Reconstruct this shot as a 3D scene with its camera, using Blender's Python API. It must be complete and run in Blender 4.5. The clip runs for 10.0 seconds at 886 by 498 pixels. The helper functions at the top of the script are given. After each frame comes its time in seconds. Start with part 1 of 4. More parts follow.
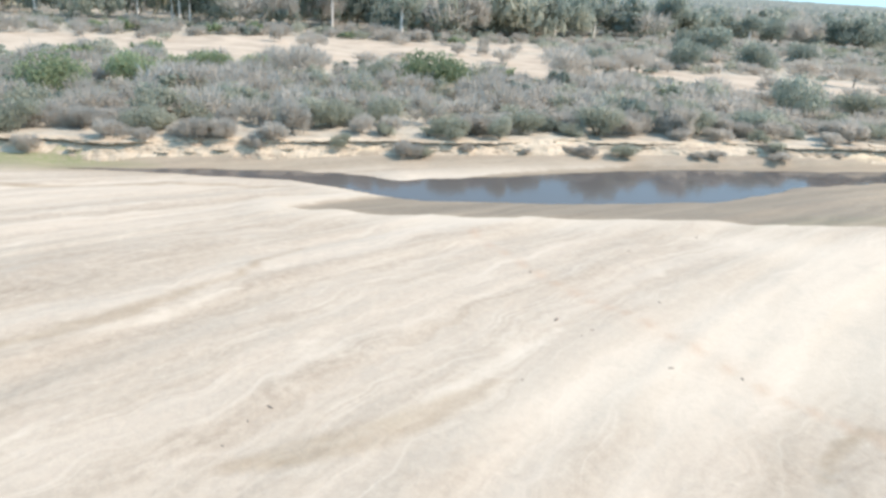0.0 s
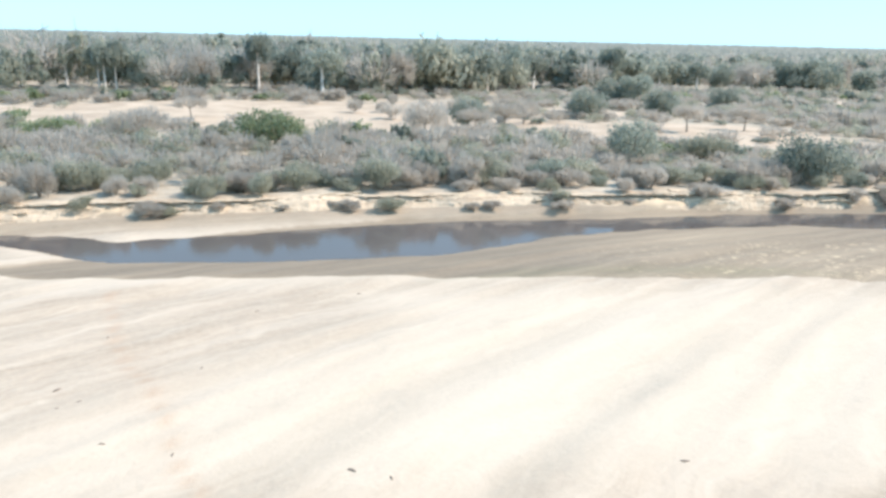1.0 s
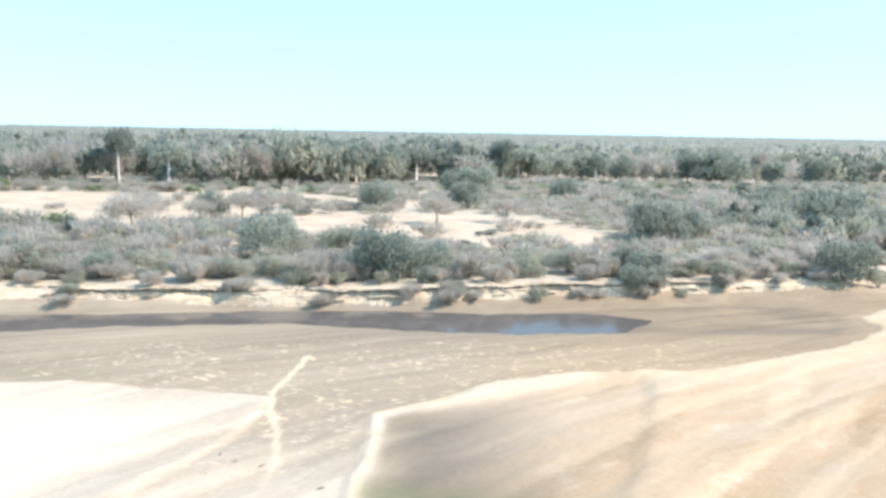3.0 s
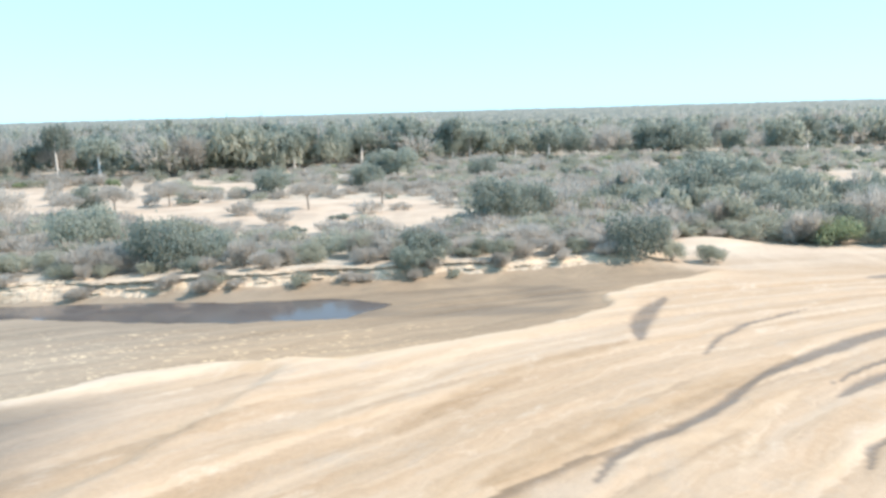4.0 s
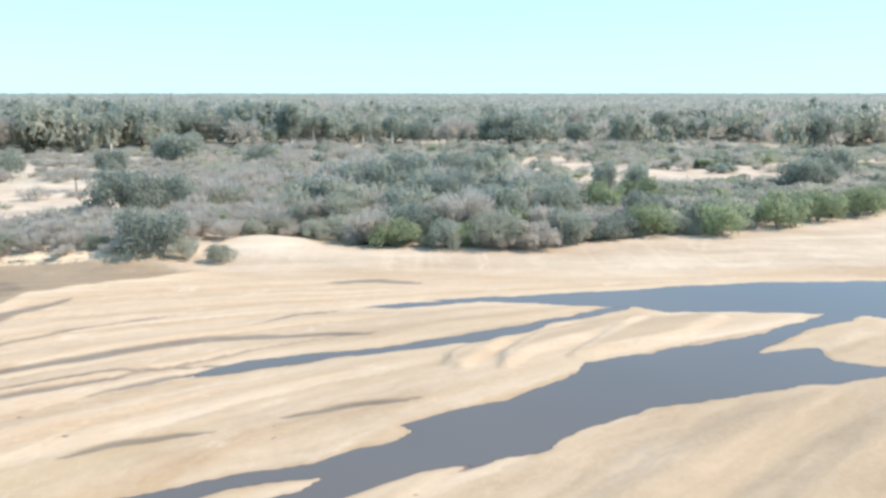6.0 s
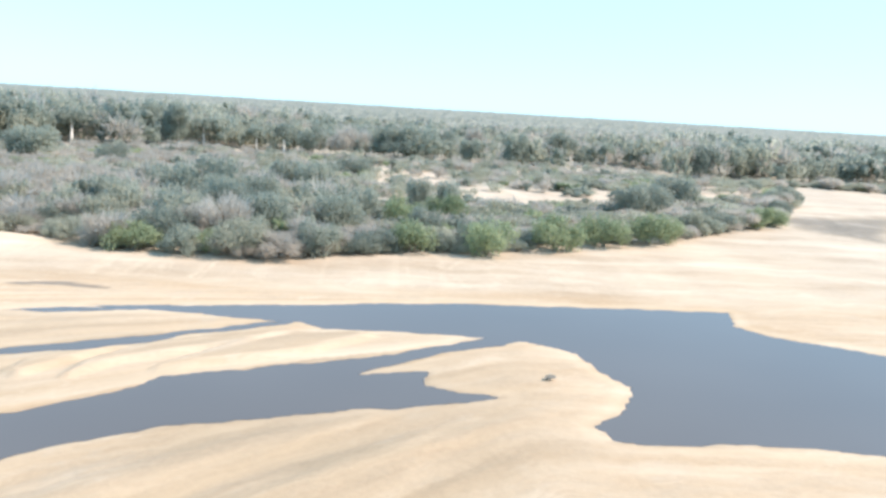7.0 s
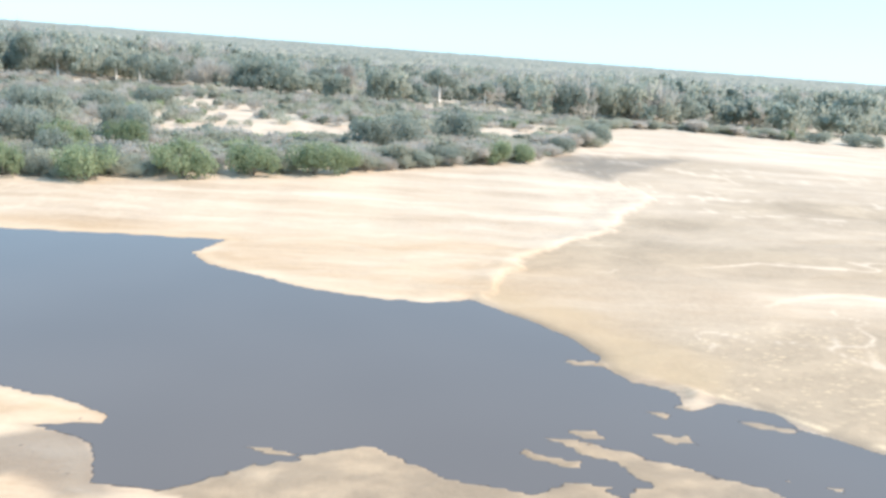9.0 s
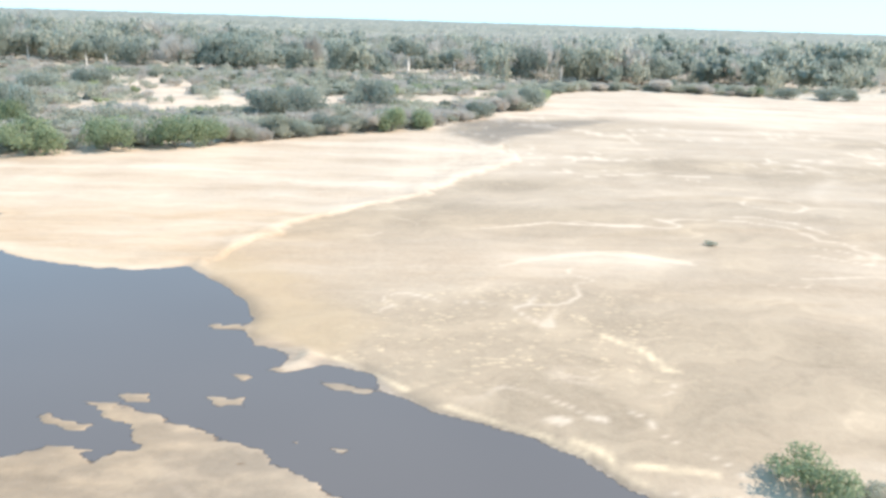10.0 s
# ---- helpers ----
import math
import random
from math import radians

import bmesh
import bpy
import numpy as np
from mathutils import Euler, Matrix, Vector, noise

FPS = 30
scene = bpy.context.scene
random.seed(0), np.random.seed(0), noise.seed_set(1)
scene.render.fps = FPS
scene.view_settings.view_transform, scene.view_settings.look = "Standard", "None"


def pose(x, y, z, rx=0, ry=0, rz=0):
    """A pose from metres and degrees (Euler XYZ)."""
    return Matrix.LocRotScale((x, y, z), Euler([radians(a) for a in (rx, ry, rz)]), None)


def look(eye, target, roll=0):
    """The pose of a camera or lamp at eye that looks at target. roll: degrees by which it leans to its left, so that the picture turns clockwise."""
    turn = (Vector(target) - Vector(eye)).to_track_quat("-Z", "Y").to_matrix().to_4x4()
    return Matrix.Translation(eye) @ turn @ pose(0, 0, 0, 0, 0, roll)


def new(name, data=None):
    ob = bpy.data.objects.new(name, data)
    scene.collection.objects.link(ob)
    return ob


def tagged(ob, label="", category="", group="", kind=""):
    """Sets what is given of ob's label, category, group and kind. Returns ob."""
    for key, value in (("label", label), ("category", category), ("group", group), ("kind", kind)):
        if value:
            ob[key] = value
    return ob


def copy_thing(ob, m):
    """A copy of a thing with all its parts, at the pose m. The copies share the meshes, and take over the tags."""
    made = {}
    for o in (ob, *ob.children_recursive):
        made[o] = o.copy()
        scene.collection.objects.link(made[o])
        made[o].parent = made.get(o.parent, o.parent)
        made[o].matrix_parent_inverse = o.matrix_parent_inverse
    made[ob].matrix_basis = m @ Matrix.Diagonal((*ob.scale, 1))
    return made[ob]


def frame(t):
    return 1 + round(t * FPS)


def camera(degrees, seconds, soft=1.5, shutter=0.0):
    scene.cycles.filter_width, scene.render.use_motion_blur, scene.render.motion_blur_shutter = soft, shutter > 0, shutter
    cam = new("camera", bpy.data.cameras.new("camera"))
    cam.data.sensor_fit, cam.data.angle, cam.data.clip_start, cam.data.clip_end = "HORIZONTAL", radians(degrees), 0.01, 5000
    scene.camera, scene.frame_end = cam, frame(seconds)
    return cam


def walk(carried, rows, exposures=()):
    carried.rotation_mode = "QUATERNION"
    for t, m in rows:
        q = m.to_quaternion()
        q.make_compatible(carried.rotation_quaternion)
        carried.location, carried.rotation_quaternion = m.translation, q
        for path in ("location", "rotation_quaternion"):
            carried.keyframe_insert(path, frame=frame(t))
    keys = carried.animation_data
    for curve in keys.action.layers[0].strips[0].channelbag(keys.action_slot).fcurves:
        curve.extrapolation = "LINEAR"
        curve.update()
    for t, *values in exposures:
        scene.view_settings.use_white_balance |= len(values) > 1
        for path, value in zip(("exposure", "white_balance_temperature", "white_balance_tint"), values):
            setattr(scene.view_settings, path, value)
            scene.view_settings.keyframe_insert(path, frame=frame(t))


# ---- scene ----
cam = camera(61.4, 10.0, soft=3.0)
PATH = [
    (0, (-1.388, 1.288, 21.947), (-1.067, 3.143, 21.27), 3.6),
    (0.5, (15.868, 0.473, 22.182), (16.11, 2.349, 21.532), -0.1),
    (1, (32.842, -0.236, 22.634), (33.101, 1.672, 22.094), 1.3),
    (1.5, (50.277, -0.407, 22.99), (50.543, 1.536, 22.594), 1.0),
    (2, (67.937, -0.576, 23.159), (68.144, 1.382, 22.81), 2.9),
    (2.5, (85.737, -0.995, 23.33), (85.89, 0.966, 22.964), 1.2),
    (2.7, (92.95, -1.225, 23.432), (93.111, 0.743, 23.114), 1.5),
    (3.8, (135.493, -2.518, 23.863), (135.534, -0.541, 23.56), -1.6),
    (4, (142.829, -2.438, 23.996), (142.867, -0.471, 23.634), -1.6),
    (4.5, (161.405, -2.135, 24.204), (161.494, -0.173, 23.829), 0.6),
    (5, (179.309, -1.845, 24.324), (179.377, 0.117, 23.939), 0.0),
    (5.5, (197.291, -2.002, 24.689), (197.36, -0.046, 24.275), 0.4),
    (6, (214.645, -2.53, 25.18), (214.694, -0.573, 24.772), -0.0),
    (6.2, (221.906, -2.514, 25.26), (221.99, -0.557, 24.857), 1.9),
    (7.3, (260.682, -0.434, 25.216), (260.826, 1.528, 24.855), 3.4),
    (7.5, (267.871, -0.116, 25.219), (267.996, 1.843, 24.838), 3.5),
    (8, (285.197, 0.866, 25.078), (285.313, 2.814, 24.64), 3.1),
    (8.5, (302.407, 1.14, 25.092), (302.525, 3.064, 24.558), 3.4),
    (9, (319.504, 1.711, 25.239), (319.617, 3.642, 24.731), 4.3),
    (9.5, (336.83, 2.37, 25.211), (336.883, 4.315, 24.746), 2.2),
    (10, (354.46, 2.698, 25.468), (354.453, 4.611, 24.885), 1.8),
]
EXPOSURES = [(0, 1.54), (1.5, 1.70), (2.5, 1.86), (4, 1.72), (6, 1.68), (7.5, 1.92), (10, 1.88)]
walk(cam, [(t, look(eye, target, roll)) for t, eye, target, roll in PATH], EXPOSURES)

# world, sun ---------------------------------------------------------------
SUN_DIR = Vector((0.70, -0.06, 0.70)).normalized()
world = bpy.data.worlds.new("sky")
scene.world = world
world.use_nodes = True
wn = world.node_tree
sky = wn.nodes.new("ShaderNodeTexSky")
sky.sky_type = "NISHITA"
sky.sun_disc = False
sky.sun_elevation = math.asin(SUN_DIR.z)
sky.sun_rotation = math.atan2(SUN_DIR.x, SUN_DIR.y)
sky.altitude, sky.air_density, sky.dust_density, sky.ozone_density = 60, 1.0, 0.25, 2.0
tint = wn.nodes.new("ShaderNodeMix")
tint.data_type, tint.blend_type = "RGBA", "MULTIPLY"
tint.inputs[0].default_value, tint.inputs[7].default_value = 1.0, (0.96, 1.57, 2.02, 1)
even = wn.nodes.new("ShaderNodeGamma")
even.inputs[1].default_value = 0.28
wn.links.new(sky.outputs[0], even.inputs[0])
wn.links.new(even.outputs[0], tint.inputs[6])
wn.links.new(tint.outputs[2], wn.nodes["Background"].inputs[0])
wn.nodes["Background"].inputs[1].default_value = 0.15
sun = new("sun", bpy.data.lights.new("sun", "SUN"))
sun.data.energy, sun.data.angle, sun.data.color = 2.33, radians(0.55), (1.0, 0.855, 0.75)
sun.matrix_world = look(SUN_DIR * 300, (0, 0, 0))

RNG = np.random.default_rng(7)


# small tools --------------------------------------------------------------
def hash2(ix, iy, seed):
    v = np.sin(ix * 127.1 + iy * 311.7 + seed * 74.7) * 43758.5453
    return v - np.floor(v)


def vnoise(x, y, seed=0):
    ix, iy = np.floor(x), np.floor(y)
    fx, fy = x - ix, y - iy
    fx, fy = fx * fx * (3 - 2 * fx), fy * fy * (3 - 2 * fy)
    a, b = hash2(ix, iy, seed), hash2(ix + 1, iy, seed)
    c, d = hash2(ix, iy + 1, seed), hash2(ix + 1, iy + 1, seed)
    return (a + (b - a) * fx) * (1 - fy) + (c + (d - c) * fx) * fy


def fbm(x, y, seed=0, octaves=4):
    out, amp, total = 0, 1.0, 0
    for k in range(octaves):
        out = out + amp * vnoise(x * 2 ** k, y * 2 ** k, seed + 3 * k)
        total += amp
        amp *= 0.5
    return out / total - 0.5


def smooth(a, b, v):
    t = np.clip((v - a) / (b - a), 0, 1)
    return t * t * (3 - 2 * t)


def signed(poly, x, y, reach=30.0):
    """Distance to the outline of a polygon, negative inside; points further than reach get reach."""
    p = np.array(poly, float)
    out = np.full(x.shape, reach)
    lo, hi = p.min(0) - reach, p.max(0) + reach
    near = (x > lo[0]) & (x < hi[0]) & (y > lo[1]) & (y < hi[1])
    px, py = x[near], y[near]
    best, inside = np.full(px.shape, 1e9), np.zeros(px.shape, bool)
    for (x0, y0), (x1, y1) in zip(p, np.roll(p, -1, 0)):
        dx, dy = x1 - x0, y1 - y0
        t = np.clip(((px - x0) * dx + (py - y0) * dy) / max(dx * dx + dy * dy, 1e-9), 0, 1)
        best = np.minimum(best, (px - x0 - t * dx) ** 2 + (py - y0 - t * dy) ** 2)
        if dy:
            inside ^= ((y0 > py) != (y1 > py)) & (px < (py - y0) / dy * dx + x0)
    best = np.sqrt(best)
    out[near] = np.minimum(np.where(inside, -best, best), reach)
    return out


def mesh_of(name, verts, faces, mats=(), attrs=None, flat=True):
    """A mesh from arrays of vertices and of equal-sided faces."""
    me = bpy.data.meshes.new(name)
    verts, faces = np.asarray(verts, np.float32), np.asarray(faces, np.int32)
    n, k = faces.shape
    me.vertices.add(len(verts))
    me.vertices.foreach_set("co", verts.ravel())
    me.loops.add(n * k)
    me.loops.foreach_set("vertex_index", faces.ravel())
    me.polygons.add(n)
    me.polygons.foreach_set("loop_start", np.arange(0, n * k, k, dtype=np.int32))
    me.polygons.foreach_set("use_smooth", np.full(n, not flat))
    for m in mats:
        me.materials.append(m)
    for key, values in (attrs or {}).items():
        me.attributes.new(key, "FLOAT", "POINT").data.foreach_set("value", np.asarray(values, np.float32))
    me.update(calc_edges=True)
    return me


# materials ----------------------------------------------------------------
def material(name):
    m = bpy.data.materials.new(name)
    m.use_nodes = True
    nt = m.node_tree
    return m, nt, nt.nodes["Principled BSDF"]


def node(nt, kind, **values):
    n = nt.nodes.new(kind)
    for key, value in values.items():
        if key in n.inputs:
            n.inputs[key].default_value = value
    return n


def noise_node(nt, vector, scale, detail=4.0, rough=0.6):
    n = node(nt, "ShaderNodeTexNoise", Scale=scale, Detail=detail, Roughness=rough)
    nt.links.new(vector, n.inputs["Vector"])
    return n.outputs["Fac"]


def ramp(nt, fac, stops):
    r = nt.nodes.new("ShaderNodeValToRGB")
    for k, (pos, col) in enumerate(stops):
        e = r.color_ramp.elements[k] if k < 2 else r.color_ramp.elements.new(pos)
        e.position, e.color = pos, (*col, 1)
    nt.links.new(fac, r.inputs[0])
    return r.outputs[0]


def mixed(nt, fac, a, b, blend="MIX"):
    n = nt.nodes.new("ShaderNodeMix")
    n.data_type, n.blend_type = "RGBA", blend
    for socket, value in ((n.inputs[0], fac), (n.inputs[6], a), (n.inputs[7], b)):
        if isinstance(value, (int, float)):
            socket.default_value = value
        elif isinstance(value, tuple):
            socket.default_value = (*value, 1)
        else:
            nt.links.new(value, socket)
    return n.outputs[2]


def maths(nt, op, a, b=0.0, c=0.0, clamp=False):
    n = nt.nodes.new("ShaderNodeMath")
    n.operation, n.use_clamp = op, clamp
    for socket, value in zip(n.inputs, (a, b, c)):
        if isinstance(value, (int, float)):
            socket.default_value = value
        else:
            nt.links.new(value, socket)
    return n.outputs[0]


def attribute(nt, name):
    n = nt.nodes.new("ShaderNodeAttribute")
    n.attribute_name = name
    return n.outputs["Fac"]


def combined(nt, x, y, z=0.0):
    n = nt.nodes.new("ShaderNodeCombineXYZ")
    for socket, value in zip(n.inputs, (x, y, z)):
        if isinstance(value, (int, float)):
            socket.default_value = value
        else:
            nt.links.new(value, socket)
    return n.outputs[0]


def bump(nt, bsdf, height, strength, distance):
    n = node(nt, "ShaderNodeBump", Strength=strength, Distance=distance)
    nt.links.new(height, n.inputs["Height"])
    nt.links.new(n.outputs[0], bsdf.inputs["Normal"])


def ground_material():
    m, nt, bsdf = material("river sand and earth")
    at = nt.nodes.new("ShaderNodeNewGeometry").outputs["Position"]
    flow = combined(nt, attribute(nt, "along"), attribute(nt, "across"))
    streak = noise_node(nt, flow, 1.0, 6, 0.62)
    parts = nt.nodes.new("ShaderNodeSeparateXYZ")
    nt.links.new(at, parts.inputs[0])
    fine = noise_node(nt, at, 1.6, 5, 0.7)
    broad = noise_node(nt, at, 0.06, 4, 0.6)
    grain = noise_node(nt, at, 9.0, 3, 0.7)
    # dry sand, drifted in long streaks
    warp = noise_node(nt, at, 0.09, 3, 0.6)
    bent = combined(nt, attribute(nt, "along"), maths(nt, "ADD", attribute(nt, "across"), maths(nt, "MULTIPLY", warp, 2.2)))
    level = combined(nt, maths(nt, "ADD", maths(nt, "MULTIPLY", parts.outputs[0], 0.055), maths(nt, "MULTIPLY", broad, 1.6)), maths(nt, "ADD", maths(nt, "ADD", maths(nt, "MULTIPLY", parts.outputs[1], 0.11), maths(nt, "MULTIPLY", parts.outputs[0], -0.025)), maths(nt, "MULTIPLY", warp, 2.0)))
    plain = attribute(nt, "plain")
    streaks = combined(nt, maths(nt, "MULTIPLY", parts.outputs[0], 0.03), maths(nt, "ADD", maths(nt, "MULTIPLY", parts.outputs[1], 0.16), maths(nt, "MULTIPLY", warp, 1.2)))
    drift = mixed(nt, plain, noise_node(nt, bent, 0.5, 7, 0.68), noise_node(nt, streaks, 1.0, 6, 0.62))
    patch = noise_node(nt, at, 0.22, 5, 0.72)
    sand = ramp(nt, drift, [(0.32, (0.25, 0.20, 0.15)), (0.45, (0.345, 0.283, 0.217)), (0.56, (0.425, 0.355, 0.28)), (0.70, (0.53, 0.45, 0.36))])
    sand = mixed(nt, maths(nt, "MULTIPLY", attribute(nt, "tan"), 0.55), sand, (0.455, 0.38, 0.295))
    sand = mixed(nt, maths(nt, "MULTIPLY_ADD", patch, 2.2, -0.95, True), sand, (0.36, 0.31, 0.25))
    # marbling: greyer patches and thin pale ridges that wind with the streaks
    grey = noise_node(nt, bent, 0.35, 5, 0.7)
    sand = mixed(nt, maths(nt, "MULTIPLY_ADD", grey, 4.0, -2.15, True), sand, mixed(nt, 0.6, sand, (0.375, 0.345, 0.295)))
    vein = noise_node(nt, bent, 0.6, 4, 0.6)
    vein = maths(nt, "MULTIPLY_ADD", maths(nt, "ABSOLUTE", maths(nt, "SUBTRACT", vein, 0.52)), -42.0, 1.0, True)
    vein = maths(nt, "MULTIPLY", vein, maths(nt, "MULTIPLY_ADD", patch, 3.0, -1.1, True))
    sand = mixed(nt, maths(nt, "MULTIPLY", vein, 0.4), sand, (0.62, 0.54, 0.44))
    sand = mixed(nt, maths(nt, "MULTIPLY_ADD", streak, 2.0, -1.05, True), sand, (0.61, 0.525, 0.42))
    sand = mixed(nt, maths(nt, "MULTIPLY_ADD", fine, 1.2, -0.45, True), sand, (0.52, 0.44, 0.34))
    sand = mixed(nt, maths(nt, "MULTIPLY_ADD", attribute(nt, "white"), 0.75, 0.0), sand, mixed(nt, drift, (0.47, 0.405, 0.32), (0.60, 0.52, 0.42)))
    sand = mixed(nt, maths(nt, "MULTIPLY", attribute(nt, "tan"), maths(nt, "MULTIPLY_ADD", drift, -1.6, 1.45, True)), sand, mixed(nt, 1.0, sand, (0.865, 0.725, 0.56), "MULTIPLY"))
    # "bar" darkens the sand: shade painted below bars and ribs, plus grey-brown bands
    sand = mixed(nt, maths(nt, "MULTIPLY", attribute(nt, "bar"), maths(nt, "MULTIPLY_ADD", patch, 1.6, -0.15, True)), sand, mixed(nt, 1.0, sand, (0.74, 0.69, 0.61), "MULTIPLY"))
    blotch = noise_node(nt, combined(nt, maths(nt, "MULTIPLY", parts.outputs[0], 0.16), maths(nt, "ADD", maths(nt, "MULTIPLY", parts.outputs[1], 0.2), maths(nt, "MULTIPLY", parts.outputs[0], -0.1))), 1.0, 8, 0.72)
    sand = mixed(nt, maths(nt, "MULTIPLY", maths(nt, "MULTIPLY_ADD", blotch, 5.0, -2.75, True), maths(nt, "MULTIPLY_ADD", plain, -0.7, 1.0)), sand, mixed(nt, 0.5, sand, (0.36, 0.325, 0.27)))
    sand = mixed(nt, maths(nt, "MULTIPLY", maths(nt, "MULTIPLY_ADD", blotch, -6.0, 2.65, True), maths(nt, "MULTIPLY_ADD", plain, -0.7, 1.0)), sand, mixed(nt, 0.5, sand, (0.58, 0.50, 0.40)))
    # hoof-worn tracks
    sand = mixed(nt, maths(nt, "MULTIPLY", attribute(nt, "track"), maths(nt, "MULTIPLY_ADD", grain, 2.2, -0.5, True)), sand, (0.40, 0.285, 0.20))
    # grey mud, dried and cracked into pale plates
    mud_streak = mixed(nt, plain, noise_node(nt, bent, 0.8, 7, 0.7), noise_node(nt, level, 1.3, 7, 0.68))
    mud = ramp(nt, mud_streak, [(0.30, (0.20, 0.172, 0.135)), (0.48, (0.265, 0.228, 0.18)), (0.6, (0.325, 0.28, 0.22)), (0.74, (0.46, 0.395, 0.31))])
    mud = mixed(nt, maths(nt, "MULTIPLY_ADD", fine, 1.4, -0.5, True), mud, (0.33, 0.29, 0.23))
    cells = node(nt, "ShaderNodeTexVoronoi", Scale=1.0)
    nt.links.new(combined(nt, maths(nt, "ADD", maths(nt, "MULTIPLY", parts.outputs[0], 1.0), maths(nt, "MULTIPLY", warp, 4.0)), maths(nt, "MULTIPLY", parts.outputs[1], 2.1)), cells.inputs["Vector"])
    spots = maths(nt, "MULTIPLY_ADD", noise_node(nt, at, 0.5, 5, 0.75), 5.0, -2.3, True)
    flecks = maths(nt, "MULTIPLY", maths(nt, "LESS_THAN", cells.outputs["Distance"], 0.36), spots)
    mud = mixed(nt, maths(nt, "MULTIPLY", flecks, attribute(nt, "flecks")), mud, (0.58, 0.50, 0.365))
    mud = mixed(nt, maths(nt, "MULTIPLY", attribute(nt, "paletrack"), maths(nt, "MULTIPLY_ADD", grain, 1.5, 0.1, True)), mud, (0.56, 0.49, 0.37))
    mud = mixed(nt, 1.0, mud, (1.0, 0.95, 0.88), "MULTIPLY")
    mud = mixed(nt, attribute(nt, "tan"), mud, mixed(nt, 1.0, mud, (1.04, 0.96, 0.86), "MULTIPLY"))
    col = mixed(nt, attribute(nt, "mud"), sand, mud)
    # land: litter, dry grass, bare pale earth in the clearings
    litter = ramp(nt, noise_node(nt, at, 0.35, 6, 0.7), [(0.32, (0.29, 0.255, 0.205)), (0.5, (0.39, 0.345, 0.275)), (0.68, (0.48, 0.42, 0.33))])
    bare = ramp(nt, noise_node(nt, at, 0.12, 6, 0.65), [(0.3, (0.33, 0.265, 0.20)), (0.55, (0.46, 0.375, 0.285)), (0.75, (0.52, 0.44, 0.345))])
    land = mixed(nt, attribute(nt, "clearing"), litter, bare)
    col = mixed(nt, attribute(nt, "land"), col, land)
    # cut face of the bank: bedded earth
    beds = noise_node(nt, combined(nt, maths(nt, "MULTIPLY", parts.outputs[0], 0.12), maths(nt, "MULTIPLY", parts.outputs[1], 0.12), maths(nt, "MULTIPLY", parts.outputs[2], 2.2)), 1.0, 5, 0.65)
    face = ramp(nt, beds, [(0.30, (0.22, 0.165, 0.11)), (0.42, (0.52, 0.41, 0.28)), (0.7, (0.66, 0.54, 0.38))])
    col = mixed(nt, attribute(nt, "face"), col, face)
    # green film of algae and young grass
    col = mixed(nt, maths(nt, "MULTIPLY", attribute(nt, "green"), maths(nt, "MULTIPLY_ADD", fine, 1.6, -0.2, True)), col, (0.16, 0.19, 0.075))
    col = mixed(nt, maths(nt, "MULTIPLY", attribute(nt, "rust"), maths(nt, "MULTIPLY_ADD", patch, 1.4, 0.0, True)), col, (0.36, 0.265, 0.155))
    # damp: water darkens sand
    damp = maths(nt, "MULTIPLY", attribute(nt, "wet"), maths(nt, "MULTIPLY_ADD", streak, 0.7, 0.6), clamp=True)
    col = mixed(nt, damp, col, mixed(nt, 1.0, col, (0.46, 0.46, 0.47), "MULTIPLY"))
    nt.links.new(col, bsdf.inputs["Base Color"])
    nt.links.new(maths(nt, "MULTIPLY_ADD", damp, -0.45, 0.92), bsdf.inputs["Roughness"])
    bsdf.inputs["Specular IOR Level"].default_value = 0.25
    bump(nt, bsdf, maths(nt, "ADD", maths(nt, "MULTIPLY", fine, 1.0), maths(nt, "MULTIPLY", grain, 0.25)), 0.5, 0.12)
    return m


def water_material():
    m, nt, bsdf = material("still river water")
    at = nt.nodes.new("ShaderNodeNewGeometry").outputs["Position"]
    deep = attribute(nt, "depth")
    murk = node(nt, "ShaderNodeBsdfDiffuse", Roughness=0.0)
    nt.links.new(ramp(nt, noise_node(nt, at, 0.03, 2), [(0.2, (0.092, 0.084, 0.080)), (0.8, (0.112, 0.102, 0.096))]), murk.inputs["Color"])
    clear = node(nt, "ShaderNodeBsdfTransparent", Color=(0.97, 0.955, 0.925, 1))
    under = nt.nodes.new("ShaderNodeMixShader")
    nt.links.new(maths(nt, "MULTIPLY_ADD", deep, 26.0, 0.0, True), under.inputs[0])
    nt.links.new(clear.outputs[0], under.inputs[1])
    nt.links.new(murk.outputs[0], under.inputs[2])
    gloss = node(nt, "ShaderNodeBsdfGlossy", Roughness=0.085)
    fres = node(nt, "ShaderNodeFresnel", IOR=1.33)
    b = node(nt, "ShaderNodeBump", Strength=0.14, Distance=0.05)
    nt.links.new(noise_node(nt, at, 1.3, 3), b.inputs["Height"])
    nt.links.new(b.outputs[0], gloss.inputs["Normal"])
    nt.links.new(b.outputs[0], fres.inputs["Normal"])
    top = nt.nodes.new("ShaderNodeMixShader")
    nt.links.new(fres.outputs[0], top.inputs[0])
    nt.links.new(under.outputs[0], top.inputs[1])
    nt.links.new(gloss.outputs[0], top.inputs[2])
    nt.links.new(top.outputs[0], nt.nodes["Material Output"].inputs["Surface"])
    return m


